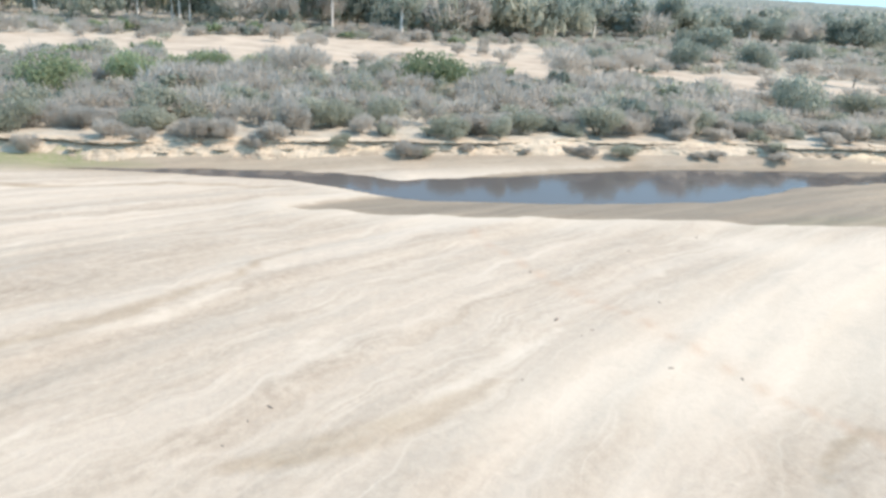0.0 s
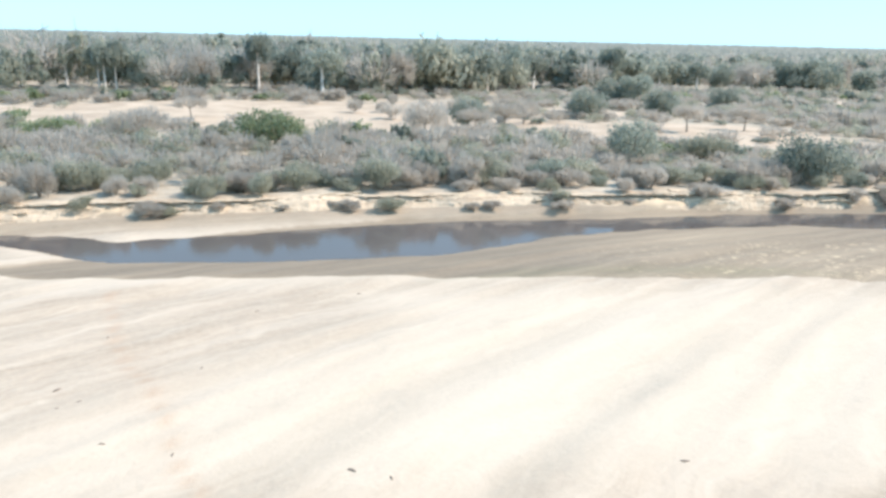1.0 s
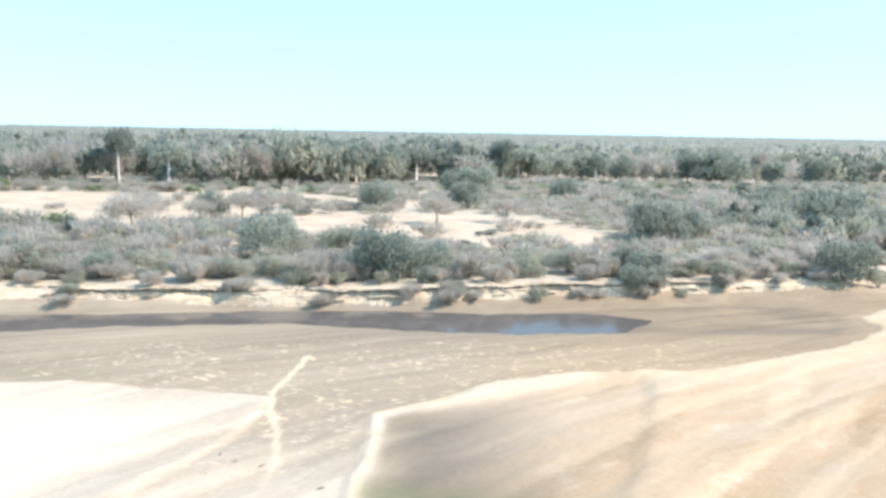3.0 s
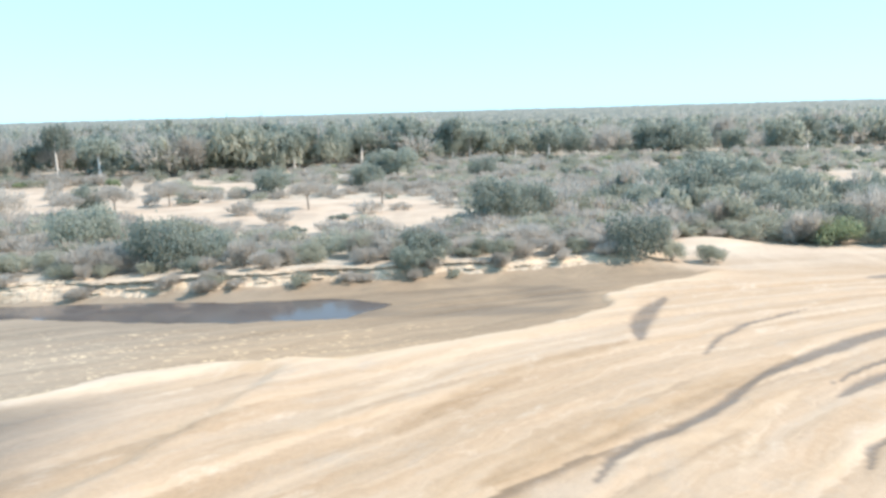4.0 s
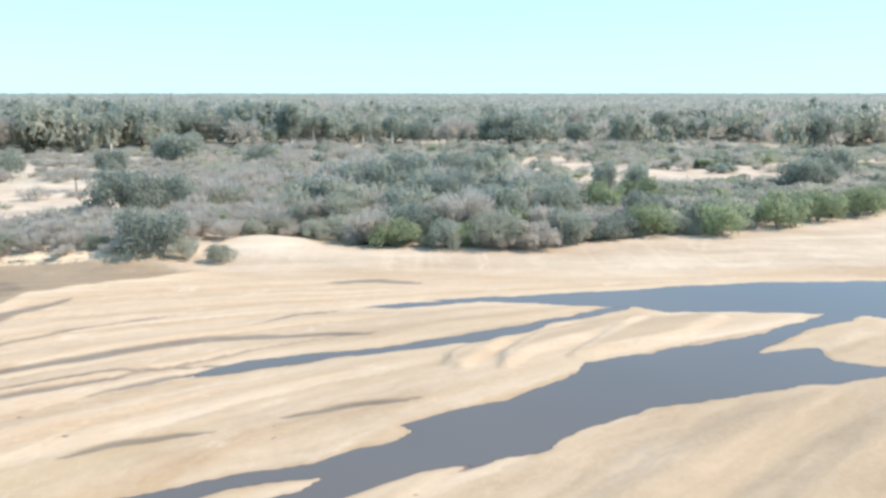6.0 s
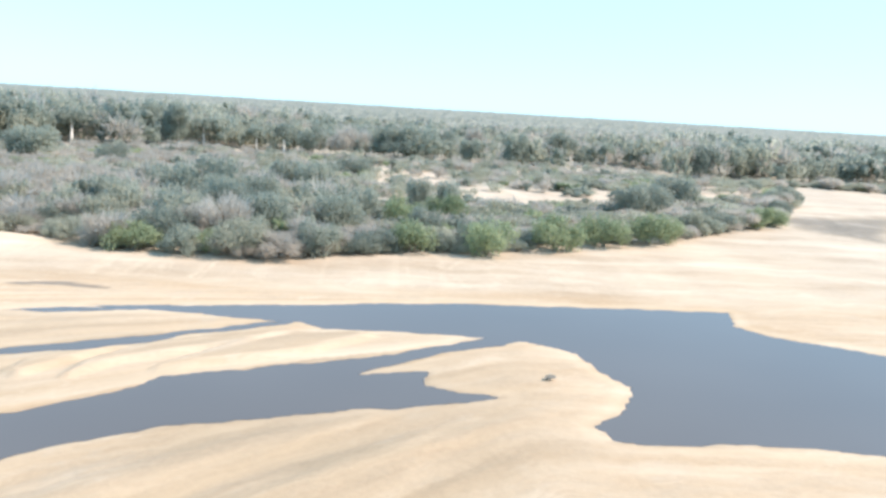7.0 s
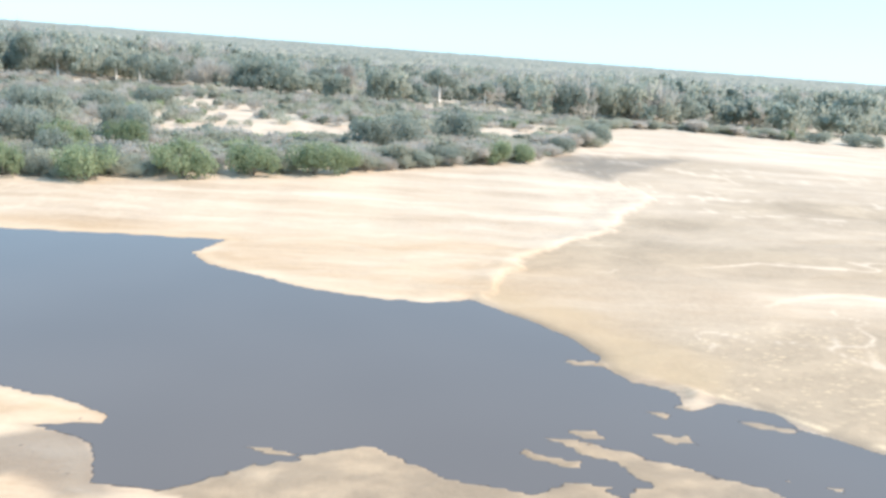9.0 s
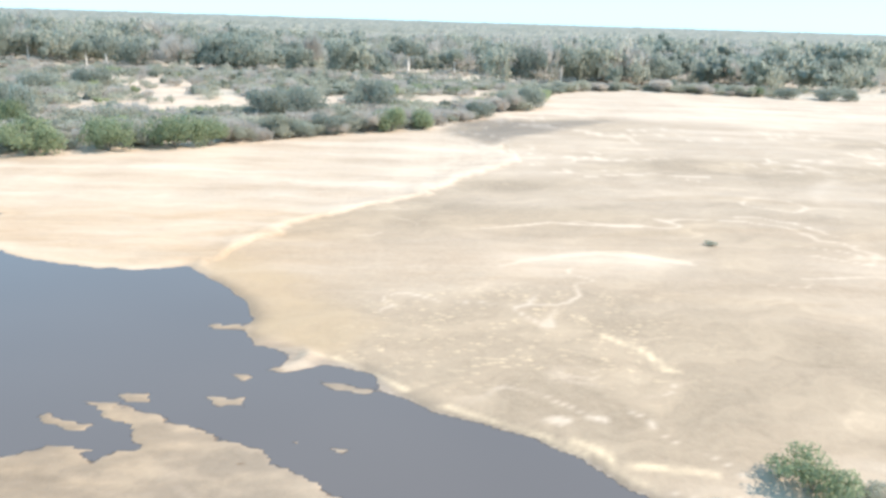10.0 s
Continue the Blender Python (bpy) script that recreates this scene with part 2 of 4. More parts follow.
def foliage_material(name, dark, light, own=True):
    """Leaves or twigs: the plant's own shade from the object, or from the stored shade where plants are joined."""
    m, nt, bsdf = material(name)
    geo = nt.nodes.new("ShaderNodeNewGeometry")
    shade = nt.nodes.new("ShaderNodeObjectInfo").outputs["Random"] if own else attribute(nt, "shade")
    mix = maths(nt, "ADD", maths(nt, "MULTIPLY", shade, 0.78), maths(nt, "MULTIPLY", geo.outputs["Random Per Island"], 0.22))
    mid = tuple((a + b) / 2 * 0.97 for a, b in zip(dark, light))
    col = ramp(nt, mix, [(0.1, dark), (0.55, mid), (0.98, light)])
    nt.links.new(col, bsdf.inputs["Base Color"])
    bsdf.inputs["Roughness"].default_value = 0.8
    bsdf.inputs["Specular IOR Level"].default_value = 0.2
    leaf = nt.nodes.new("ShaderNodeBsdfTranslucent")
    nt.links.new(col, leaf.inputs["Color"])
    both = node(nt, "ShaderNodeMixShader", Fac=0.6)
    nt.links.new(bsdf.outputs[0], both.inputs[1])
    nt.links.new(leaf.outputs[0], both.inputs[2])
    nt.links.new(both.outputs[0], nt.nodes["Material Output"].inputs["Surface"])
    return m


def bark_material(name, dark, light):
    m, nt, bsdf = material(name)
    at = nt.nodes.new("ShaderNodeNewGeometry").outputs["Position"]
    n = noise_node(nt, at, 3.0, 5, 0.7)
    nt.links.new(ramp(nt, n, [(0.35, dark), (0.65, light)]), bsdf.inputs["Base Color"])
    bsdf.inputs["Roughness"].default_value = 0.9
    bump(nt, bsdf, n, 0.6, 0.05)
    return m


GREY = ((0.44, 0.408, 0.355), (0.57, 0.528, 0.463))
OLIVE = ((0.335, 0.343, 0.268), (0.485, 0.487, 0.394))
GREEN = ((0.23, 0.275, 0.165), (0.40, 0.455, 0.28))
DARK = ((0.245, 0.272, 0.228), (0.385, 0.415, 0.345))
MAT_GROUND, MAT_WATER = ground_material(), water_material()
MAT_LEAF = {k: foliage_material(k + " foliage", *c) for k, c in (("grey", GREY), ("olive", OLIVE), ("green", GREEN), ("dark", DARK))}
MAT_MASS = {k: foliage_material(k + " massed foliage", *c, own=False) for k, c in (("grey", GREY), ("olive", OLIVE), ("green", GREEN), ("dark", DARK))}
MAT_BARK = bark_material("grey bark", (0.16, 0.135, 0.11), (0.30, 0.26, 0.21))
MAT_EARTH = bark_material("crumbling earth", (0.36, 0.29, 0.21), (0.58, 0.48, 0.35))
MAT_PALE = bark_material("white bark", (0.52, 0.48, 0.42), (0.78, 0.75, 0.69))

# plan of the river --------------------------------------------------------
POOL = [(215, 87.3), (225, 88.4), (233, 89.2), (247, 92.8), (261, 94.7), (279, 95.4), (297, 95.6), (294.2, 88.8), (298, 84.6), (307, 79.3), (314, 76.3), (322, 75.2),
        (327, 77.3), (333, 71), (336.5, 66.5), (338.2, 63), (337.6, 60.4), (339.4, 57.6), (342.3, 56.6), (342.8, 53.6), (345, 54.6), (348.9, 53.7), (350.5, 50.4), (354.4, 48.2), (357.2, 46.9), (361, 44.4), (363.2, 42.5), (366, 39.3), (376, 33), (390, 25), (386, 19), (366, 27),
        (352, 33), (340, 36), (325, 37), (310, 38.5), (303, 40.5), (301, 44.5), (296, 46.6), (300, 46.9), (300, 48.3), (296, 50.8), (290, 52.6), (280, 53.5), (269, 53.3),
        (268, 56.3), (273, 62), (274, 66), (272, 70.7), (271, 75.5), (266, 79.2)]
POOL_WEST = [(266, 79.2), (262, 80.6), (252, 81.1), (243, 81.2), (240, 83.6), (230, 86.1), (215, 87.0), (233, 90), (262, 95), (280, 90)]
CHANNEL = [(186, 36), (195, 41.2), (201, 43.7), (207, 45.3), (210, 47.5), (214, 50.2), (213, 51.2), (216, 53.2), (222, 56.4), (227, 60.5), (230, 64.4), (234, 66),
           (240, 68.5), (247, 71.2), (254, 75.3), (262, 80.6), (266, 80.0), (256, 73.8), (247, 66.8), (254, 68.6), (254, 64.3), (261, 62.2), (254, 59.6), (246, 58),
           (233, 53.8), (226, 50), (223, 46.8), (217, 44), (214, 40.5), (211, 36), (204, 32), (190, 30)]
BACKWATER = [(-30, 87.0), (-22, 87.6), (-5, 87.9), (3, 86.4), (8, 83.8), (11, 85.6), (21, 87.1), (33, 90.2), (44, 92.5), (56, 93), (68, 93.2), (87, 95),
             (104, 95.2), (116, 93.5), (131, 93.7), (138, 90), (132, 84.2), (120, 83.7), (110, 84.6), (100, 86.7), (93, 88.8), (72, 87.6), (59, 84.8), (50, 80.4),
             (43, 77.4), (36, 76.4), (27, 75.9), (10, 76), (6, 77.6), (0, 81.2), (-5, 83.5), (-22, 86.2)]
RILL_FAR = [(207, 84), (212, 86), (225, 88.2), (233, 89.5), (232, 87), (221, 86.3), (211, 83.7)]
RILL_MID = [(193, 62.7), (197, 65.9), (203, 67.6), (212, 70.1), (219, 73.5), (227, 77.8), (236, 83.2), (240, 84.2), (239, 82.6), (230, 77.9), (224, 73.2), (215, 69.3),
            (206, 66.7), (199, 63.8), (194, 62.0)]
WATERS = [(POOL, 1.0), (POOL_WEST, 0.8), (CHANNEL, 0.8), (BACKWATER, 0.5), (RILL_FAR, 0.2), (RILL_MID, 0.35)]
# damp hollows, just above the water
FAR_MUD = [(353, 180), (358, 168), (363, 158), (370, 170), (379, 182), (392, 200), (410, 218), (396, 212), (380, 204), (367, 205), (357, 200)]
INLET = [(293, 38), (292, 43), (296.7, 46.2), (299.5, 46.0), (302.5, 43.4), (305, 39), (301.5, 38.5), (297.9, 40.5)]
MUD_FLAT = [(-5, 72.2), (5, 69.7), (17, 69.3), (37, 69.0), (48, 67.2), (63, 65.8), (79, 64.3), (94, 60.2), (94.5, 56.5), (91, 49), (88, 43), (84, 30), (101, 30), (102, 45), (103, 55),
            (109, 59), (113, 63.5), (122, 67), (134, 67.6), (147, 72.3), (153, 75.2), (158.6, 78.4), (164.2, 83.1), (164.8, 88), (171, 92.6), (178, 95.8), (182, 99), (174, 104), (128, 101), (79, 97), (40, 93.5),
            (20, 88), (8, 83.5), (0, 81), (5, 77.6)]
BASIN = [(101.5, 30), (102.5, 45), (103.5, 55), (112, 60.2), (122, 64.5), (129, 65), (126, 56), (122, 47), (117, 38), (112, 28)]
ALGAE = [[(100, 26), (102.5, 44.5), (112, 43), (118, 33), (116, 26)], [(-70, 94), (-40, 93), (-30, 92), (-20, 88.5), (-27, 87), (-38, 85), (-70, 84)], [(40, 66.5), (60, 67.5), (84, 65), (76, 70), (50, 72)]]
FLATS_EAST = [(327, 77), (333, 86), (340, 98), (355, 119), (366, 143), (364, 162), (356, 182), (372, 208), (395, 214), (470, 222), (560, 200), (700, 190), (700, 10),
              (390, 22), (366, 38), (350, 51), (339, 59)]
SAND_WHITE = [(-3, 30), (14, 44), (33, 58), (24, 70), (48, 67.5), (63, 66.2), (79, 64.6), (93, 60.4), (93.5, 57), (90, 49), (86, 42), (80, 28)]
LAND = [(-5000, 60), (-600, 76), (-200, 86), (-60, 89.4), (-24, 91), (4, 93.6), (16, 94.9), (33, 97), (49, 97.3), (79, 97.7), (102, 98.2), (128, 101.3), (154, 103.6),
        (170, 104.5), (177, 106), (182, 116), (188, 122.5), (197, 122), (209, 115.5), (229, 112.7), (236, 115.5), (253, 123.5), (268, 125.8), (287, 137), (310, 149.5),
        (336, 171), (352, 182), (366, 207), (380, 230), (388, 249), (394, 285), (410, 300), (434, 307), (484, 293.5), (506, 294), (531, 312), (700, 350), (1200, 420),
        (5000, 600), (5000, 5000), (-5000, 5000)]
CLEARINGS = [
    [(-120, 196), (-70, 178), (-30, 171), (15, 168), (53, 159), (75, 162), (88, 153), (116, 137), (136, 130), (152, 158), (145, 186), (100, 193), (62, 202), (66, 222),
     (35, 246), (-4, 250), (-49, 228), (-100, 222)],
    [(236, 182), (256, 186), (270, 190), (291, 196), (313, 202), (341, 222), (356, 230), (376, 232), (390, 262), (386, 290), (365, 288), (352, 262), (330, 256),
     (309, 243), (296, 240), (281, 240), (275, 237), (262, 222)],
]
CLEARINGS += [
    [(210, 306), (240, 250), (268, 230), (272, 272), (276, 298), (244, 298)],
    [(30, 258), (62, 262), (80, 240), (110, 230), (135, 212), (118, 208), (84, 218), (60, 236)],
]


SHOAL = [(298, 36), (307, 39.2), (311, 42.5), (313.9, 44), (315.9, 45), (318.1, 45.6), (319.9, 44.8), (322, 43.5), (325, 41.6), (328.4, 41.2), (330.5, 42.6), (332.3, 42.3),
         (334.1, 41.1), (335.7, 42.5), (334.4, 45.3), (332.3, 46), (330.4, 47.7), (332, 47.8), (334.9, 46.8), (337.4, 45.5), (339.9, 44.4), (342.3, 43.5), (345.3, 41.3),
         (348.6, 38.4), (352, 34), (353, 28), (298, 28)]
ISLETS = [[(328, 45.7), (328.7, 46.2), (330.5, 45.4), (332, 45.1), (332.2, 44.1), (330.9, 44.2)], [(331.4, 49), (332.6, 49.5), (334.2, 49.4), (334.6, 48.1), (333.1, 48.2)],
          [(338, 49.2), (340.8, 49.3), (341.2, 48), (339.5, 47.8)], [(334.4, 61.7), (337, 62.2), (337.6, 61.2), (335.2, 60.8)], [(338, 53), (340.8, 52.6), (340, 51.8)],
          [(345.3, 52.2), (347, 51.9), (349.4, 51), (348.9, 50.2), (347, 50.7)], [(341.2, 53.6), (342.4, 54.3), (344, 54.5), (343.4, 54.0), (342.2, 53.3)],
          [(344.9, 44), (345.7, 43.9), (345.5, 42.9)], [(347.7, 43.2), (349, 43.2), (348.6, 42.4)], [(310, 45), (312.2, 45.2), (313.6, 44.2), (311.6, 44.3)]]
# low sand spits that part the channel, and lobed bar fronts
SPITS = [[(196, 39), (198.8, 40.3), (201.5, 42), (204.6, 42.9), (208, 43.3), (206.9, 41.8), (203, 39.8), (199, 38)],
         [(206, 38), (208.2, 40), (211.7, 42.7), (214.3, 44), (217.6, 45), (215.9, 42.3), (214, 39.5), (211, 37)]]
LOBES = [[(216.4, 64), (218.2, 63.1), (220, 66), (224.2, 72.5), (232.8, 78.8), (229, 78), (221, 72), (217, 67)],
         [(221.9, 63.1), (225.6, 67.7), (230.3, 70.8), (236.1, 74.2), (240.7, 80), (234, 78), (226, 72.5), (222, 67)],
         [(229.5, 64.4), (232.5, 67.2), (236.5, 69.2), (242.5, 72.4), (249, 78.5), (247, 80.4), (239.7, 78.6), (232.6, 71.4), (228.7, 66.3)]]
RUST = [(326, 78), (331, 82), (338, 78), (345, 70), (349, 62), (348, 55), (343, 54.5), (337, 60), (336, 65), (331, 71)]
PALE_EAST = [[(356, 79.5), (368, 86.5), (385, 83), (379, 80), (367, 80)], [(412, 121), (411, 113), (417, 122), (433, 145), (426, 142)], [(386, 140), (404, 131), (412, 129), (404, 134)],
             [(400, 222), (446, 204), (484, 224), (520, 240), (440, 260)], [(366, 39.5), (378, 44), (390, 45), (386, 40), (374, 36)]]
COW_PATH = [(12, 66), (15, 56), (17.5, 50), (20, 46.1), (22, 41.8), (23.4, 37.1), (25, 34.1), (26.4, 32.1), (28, 28)]
PALE_EDGES = [[(363.3, 44.6), (364.8, 43.6), (365.6, 41.4), (367.2, 39.6)], [(366.3, 42.2), (369.8, 41.7), (370.9, 41.4)], [(355, 48.9), (357.4, 47.5), (361.3, 45.1), (363.6, 43.1)],
              [(368.1, 60.5), (370.6, 58.1), (371.4, 55.1), (372.3, 54.6)], [(366.7, 82.2), (374, 85), (381.5, 81.9)], [(342.4, 56.1), (346.1, 55.8), (349.6, 53.1), (352, 50.9)]]
HOOF_PATH = [(201.5, 51.5), (202.7, 50.0), (203.8, 47.7), (204.7, 45.3)]
MUD_PATH = [(95.8, 73), (95.2, 69), (94.0, 62), (94.6, 57.5), (95.6, 54), (96.4, 48), (96.0, 44)]
EDGE_PATH = [(101, 36), (101.6, 42), (102.6, 50), (103.4, 56), (109, 59.6), (113, 63.6), (122, 67.1), (134, 67.8), (146, 71.8), (153, 75)]


def to_line(line, x, y):
    """Distance to a bent line."""
    best = np.full(x.shape, 1e6)
    for (x0, y0), (x1, y1) in zip(line, line[1:]):
        dx, dy = x1 - x0, y1 - y0
        t = np.clip(((x - x0) * dx + (y - y0) * dy) / (dx * dx + dy * dy), 0, 1)
        best = np.minimum(best, np.hypot(x - x0 - t * dx, y - y0 - t * dy))
    return best


# old current marks: damp lines and hollows, and pale crests, each with its half width
DAMP_LINES = [
    (0.75, [(152.9, 40.7), (154.5, 43.7), (157.3, 46.5), (160.4, 48.2), (162.9, 50.0), (166.1, 53.1), (169.2, 56.5), (172.6, 59.7)]),
    (1.1, [(169.2, 56.5), (172.6, 59.7), (177.4, 63.2), (182.0, 66.3), (187.6, 69.7), (192.0, 71.9), (202.3, 73.0), (208.7, 73.3)]),
    (1.5, [(164.0, 70.0), (165.4, 74.8), (168.3, 81.3), (171.4, 85.6)]),
    (0.4, [(176.5, 56.4), (181.3, 60.3), (185.1, 62.4), (191.0, 63.8), (195.6, 64.7)]),
    (0.95, [(175.7, 53.7), (178.0, 55.5), (181.0, 57.6), (184.1, 59.5), (187.6, 61.2)]),
    (0.6, [(186.1, 56.9), (190.8, 60.8), (195.3, 63.7)]),
    (0.7, [(189.0, 46.6), (192.1, 48.5), (195.6, 49.8), (198.4, 50.2)]),
    (0.45, [(168.8, 65.2), (172.7, 70.8), (176.9, 74.7), (185.9, 80.0)]),
    (0.4, [(196.1, 76.7), (200.0, 80.6), (204.4, 82.2)]),
    (0.65, [(203.5, 52.6), (207.5, 54.6), (210.0, 55.5), (214.0, 56.5)]),
    (0.5, [(171.0, 41.9), (172.6, 44.5), (174.5, 46.0)]),
    (0.9, [(201.9, 94.4), (208.1, 95.5), (214.1, 94.9)]),
]
GREY_LINES = [
    (2.6, [(146.1, 41.4), (150.6, 45.0), (156.0, 48.6), (160.4, 50.8), (164.8, 54.6), (170.0, 59.1), (176.0, 63.4)]),
    (1.8, [(140, 50), (147, 58), (154, 64.5), (162, 69)]),
    (0.8, [(-25.5, 40.6), (-20.0, 42.6), (-13.8, 46.9), (-7.6, 54.0), (-3.0, 60.5)]),
    (0.7, [(-38.5, 78.6), (-26.0, 79.0), (-14.0, 80.5), (-4.5, 80.2)]),
    (1.5, [(-5.5, 30.5), (1.0, 33.0), (5.6, 35.4), (8.8, 37.8)]),
    (0.6, [(22.0, 27.5), (23.8, 29.6), (27.0, 31.4), (29.5, 29.0)]),
    (1.6, [(372, 91), (388, 96), (402, 97)]), (1.2, [(362, 66), (376, 70), (392, 69)]), (2.2, [(380, 112), (396, 116), (410, 112)]),
]
PALE_LINES = [
    (1.5, [(132.0, 49.3), (135.9, 54.6), (140.2, 61.0), (144.6, 66.2), (147.6, 73.0)]),
    (0.5, [(162.0, 41.0), (165.6, 46.7), (169.0, 51.4), (174.0, 56.4)]),
    (0.9, [(153.4, 42.6), (158.1, 45.0), (164.5, 48.0), (169.2, 52.0), (174.6, 56.6)]),
    (0.35, [(180.9, 40.0), (184.0, 44.2), (187.0, 49.1), (188.6, 52.1)]),
    (0.8, [(-1.2, 32.2), (2.6, 34.2), (8.2, 38.9), (14.2, 44.4)]),
    (0.7, [(-16, 44.0), (-11.5, 46.6), (-7.4, 51.2)]),
    (1.0, [(360.7, 78.9), (365.3, 82.0), (372.0, 84.2), (376.9, 83.2), (381.7, 81.1)]),
    (0.5, [(358, 93), (368, 97), (380, 96)]), (0.5, [(392, 77), (400, 78.5), (410, 77)]), (0.7, [(376, 128), (390, 133), (404, 131)]),
    (0.45, [(350.3, 50.6), (353.0, 48.5), (356.7, 46.6), (360.2, 44.7), (363.4, 42.5), (365.0, 40.6)]),
]


def strokes(lines, x, y):
    """How far each place lies inside tapered marks along bent lines, 0 to 1."""
    out = np.zeros(x.shape)
    for half, line in lines:
        p = np.array(line)
        near = np.flatnonzero((x > p[:, 0].min() - 4) & (x < p[:, 0].max() + 4) & (y > p[:, 1].min() - 4) & (y < p[:, 1].max() + 4))
        qx, qy = x[near], y[near]
        run = np.concatenate([[0], np.cumsum(np.hypot(*np.diff(p, axis=0).T))])
        best, place = np.full(qx.shape, 1e6), np.zeros(qx.shape)
        for k in range(len(p) - 1):
            (x0, y0), (dx, dy) = p[k], p[k + 1] - p[k]
            t = np.clip(((qx - x0) * dx + (qy - y0) * dy) / (dx * dx + dy * dy), 0, 1)
            d = np.hypot(qx - x0 - t * dx, qy - y0 - t * dy)
            nearer = d < best
            best = np.where(nearer, d, best)
            place = np.where(nearer, (run[k] + t * (run[k + 1] - run[k])) / run[-1], place)
        width = half * (0.25 + 0.75 * np.sin(math.pi * np.clip(place, 0.02, 0.98)) ** 0.6)
        out[near] = np.maximum(out[near], 1 - smooth(0.45, 1.1, best / width))
    return out


def heights(x, y):
    """Height of the ground and its kinds at the places x, y."""
    out = {}
    jx = x + 1.6 * fbm(x * 0.35, y * 0.35, 11)
    jy = y + 1.3 * fbm(x * 0.35, y * 0.35, 23)
    soft_x, soft_y = x + 0.5 * (jx - x), y + 0.5 * (jy - y)
    wet_d, low = np.full(x.shape, 30.0), np.zeros(x.shape)
    for poly, deep in WATERS:
        d = signed(poly, jx, jy)
        wet_d = np.minimum(wet_d, d)
        low = np.minimum(low, -deep * (1 - np.exp(np.minimum(d, 0) / 3.0)))
    for poly in SPITS:
        d = signed(poly, x + 0.4 * (jx - x), y + 0.4 * (jy - y))
        wet_d, low = np.maximum(wet_d, -d), low * smooth(-0.2, 1.5, d)
    # a sandy shoal reaches out into the pool from the near shore, with islets of sand and weed
    ragged = 1.5 * fbm(x * 0.8, y * 1.4, 71, 5)
    shoal = 1 - smooth(-0.7, 0.9, signed(SHOAL, x, y) + ragged - 0.5)
    for poly in ISLETS:
        shoal = np.maximum(shoal, 1 - smooth(-0.5, 0.7, signed(poly, x, y) + 0.6 * ragged - 0.35))
    low = low * (1 - shoal) + shoal * np.where(wet_d < 0, 0.03 + 0.10 * fbm(x * 0.45, y * 0.9, 77, 5), 0)
    land = -signed(LAND, x, y + (2.8 * fbm(x * 0.14, y * 0.01, 6) + 1.6 * fbm(x * 0.5, y * 0.02, 9)) * (y < 140), 400.0)
    # streaks run with the old current
    k = 0.0145
    across = 50 * (np.log(np.maximum(104 - y, 3) / 50) + k * np.clip(x, -80, 262))
    plain = np.maximum(np.maximum(smooth(250, 275, x), smooth(92, 100, y)), 1 - smooth(-6, 20, y))
    bars = fbm(x * 0.022, across * 0.22, 31, 5) * (1 - plain) + fbm(x * 0.03, y * 0.16, 33, 4) * plain * 0.6
    phase = across * 0.085 + 1.3 * fbm(x * 0.012, across * 0.03, 35, 3) + 0.25 * fbm(x * 0.09, y * 0.09, 36, 3)
    saw = phase - np.floor(phase)
    braided = (1 - plain) * (0.35 + 0.65 * smooth(100, 125, x)) * (1 - 0.8 * smooth(78, 88, y))
    lined = smooth(-0.08, 0.12, fbm(x * 0.02, across * 0.05 + 9, 42, 3))
    # shade of each bar's slip face, put into the sand colour at its foot
    out["bar"] = 0.6 * braided * (1 - smooth(0.0, 0.25 + 0.35 * lined, saw)) * (0.2 + 0.8 * lined)
    bars = bars + braided * 0.15 * (smooth(0, 0.85, saw) - smooth(0.86, 1, saw) - 0.4)
    # smaller ribs between them, broken off here and there
    phase = across * 0.19 + 2.4 * fbm(x * 0.017, across * 0.05, 37, 3) + 0.4 * fbm(x * 0.1, y * 0.12, 38, 3)
    rib = phase - np.floor(phase)
    kept = braided * smooth(-0.02, 0.16, fbm(x * 0.028, across * 0.11, 39, 3)) * smooth(100, 125, x) * (1 - smooth(66, 78, y))
    bars = bars + kept * 0.13 * (smooth(0, 0.82, rib) - smooth(0.83, 1, rib) - 0.4)
    # the ribs get a thin painted shadow along their foot too
    out["bar"] = np.maximum(out["bar"], 0.55 * kept * (1 - smooth(0.02, 0.5, rib)))
    crest = np.maximum(braided * smooth(0.72, 0.97, saw) * smooth(100, 125, x), kept * smooth(0.7, 0.95, rib))
    rill = kept * (1 - smooth(0.06, 0.2, rib)) * smooth(0.0, 0.2, fbm(x * 0.02 + 7, across * 0.2, 40, 3))
    sand = 0.06 * np.clip(wet_d, 0, 30) ** 0.75 + 0.8 * bars * smooth(0.3, 5, wet_d) + 0.1 * fbm(x * 0.3, y * 0.3, 4) * smooth(0.2, 3, wet_d)
    sand = np.maximum(sand, 0.035 * np.minimum(wet_d, 3))
    for poly in LOBES:
        sand = sand + 0.45 * (1 - smooth(-0.25, 0.25, signed(poly, x + 0.25 * (jx - x), y + 0.25 * (jy - y)))) * smooth(0.5, 2, wet_d)
    h = np.where(wet_d > 0, sand, low - 0.012 * (1 - shoal))
    mud = np.zeros(x.shape)
    for poly, edge in ((MUD_FLAT, 0.3), (BASIN, 1.5), (FLATS_EAST, 1.01)):
        d = signed(poly, jx, jy)
        if edge == 1.01:
            d = d + 6 * fbm(x * 0.09, y * 0.09, 81) + 5.5 * np.abs(fbm(x * 0.17, y * 0.17, 82, 3)) - 0.6
            flats_d = d
        amount = 1 - smooth(-edge, edge * 0.4, d)
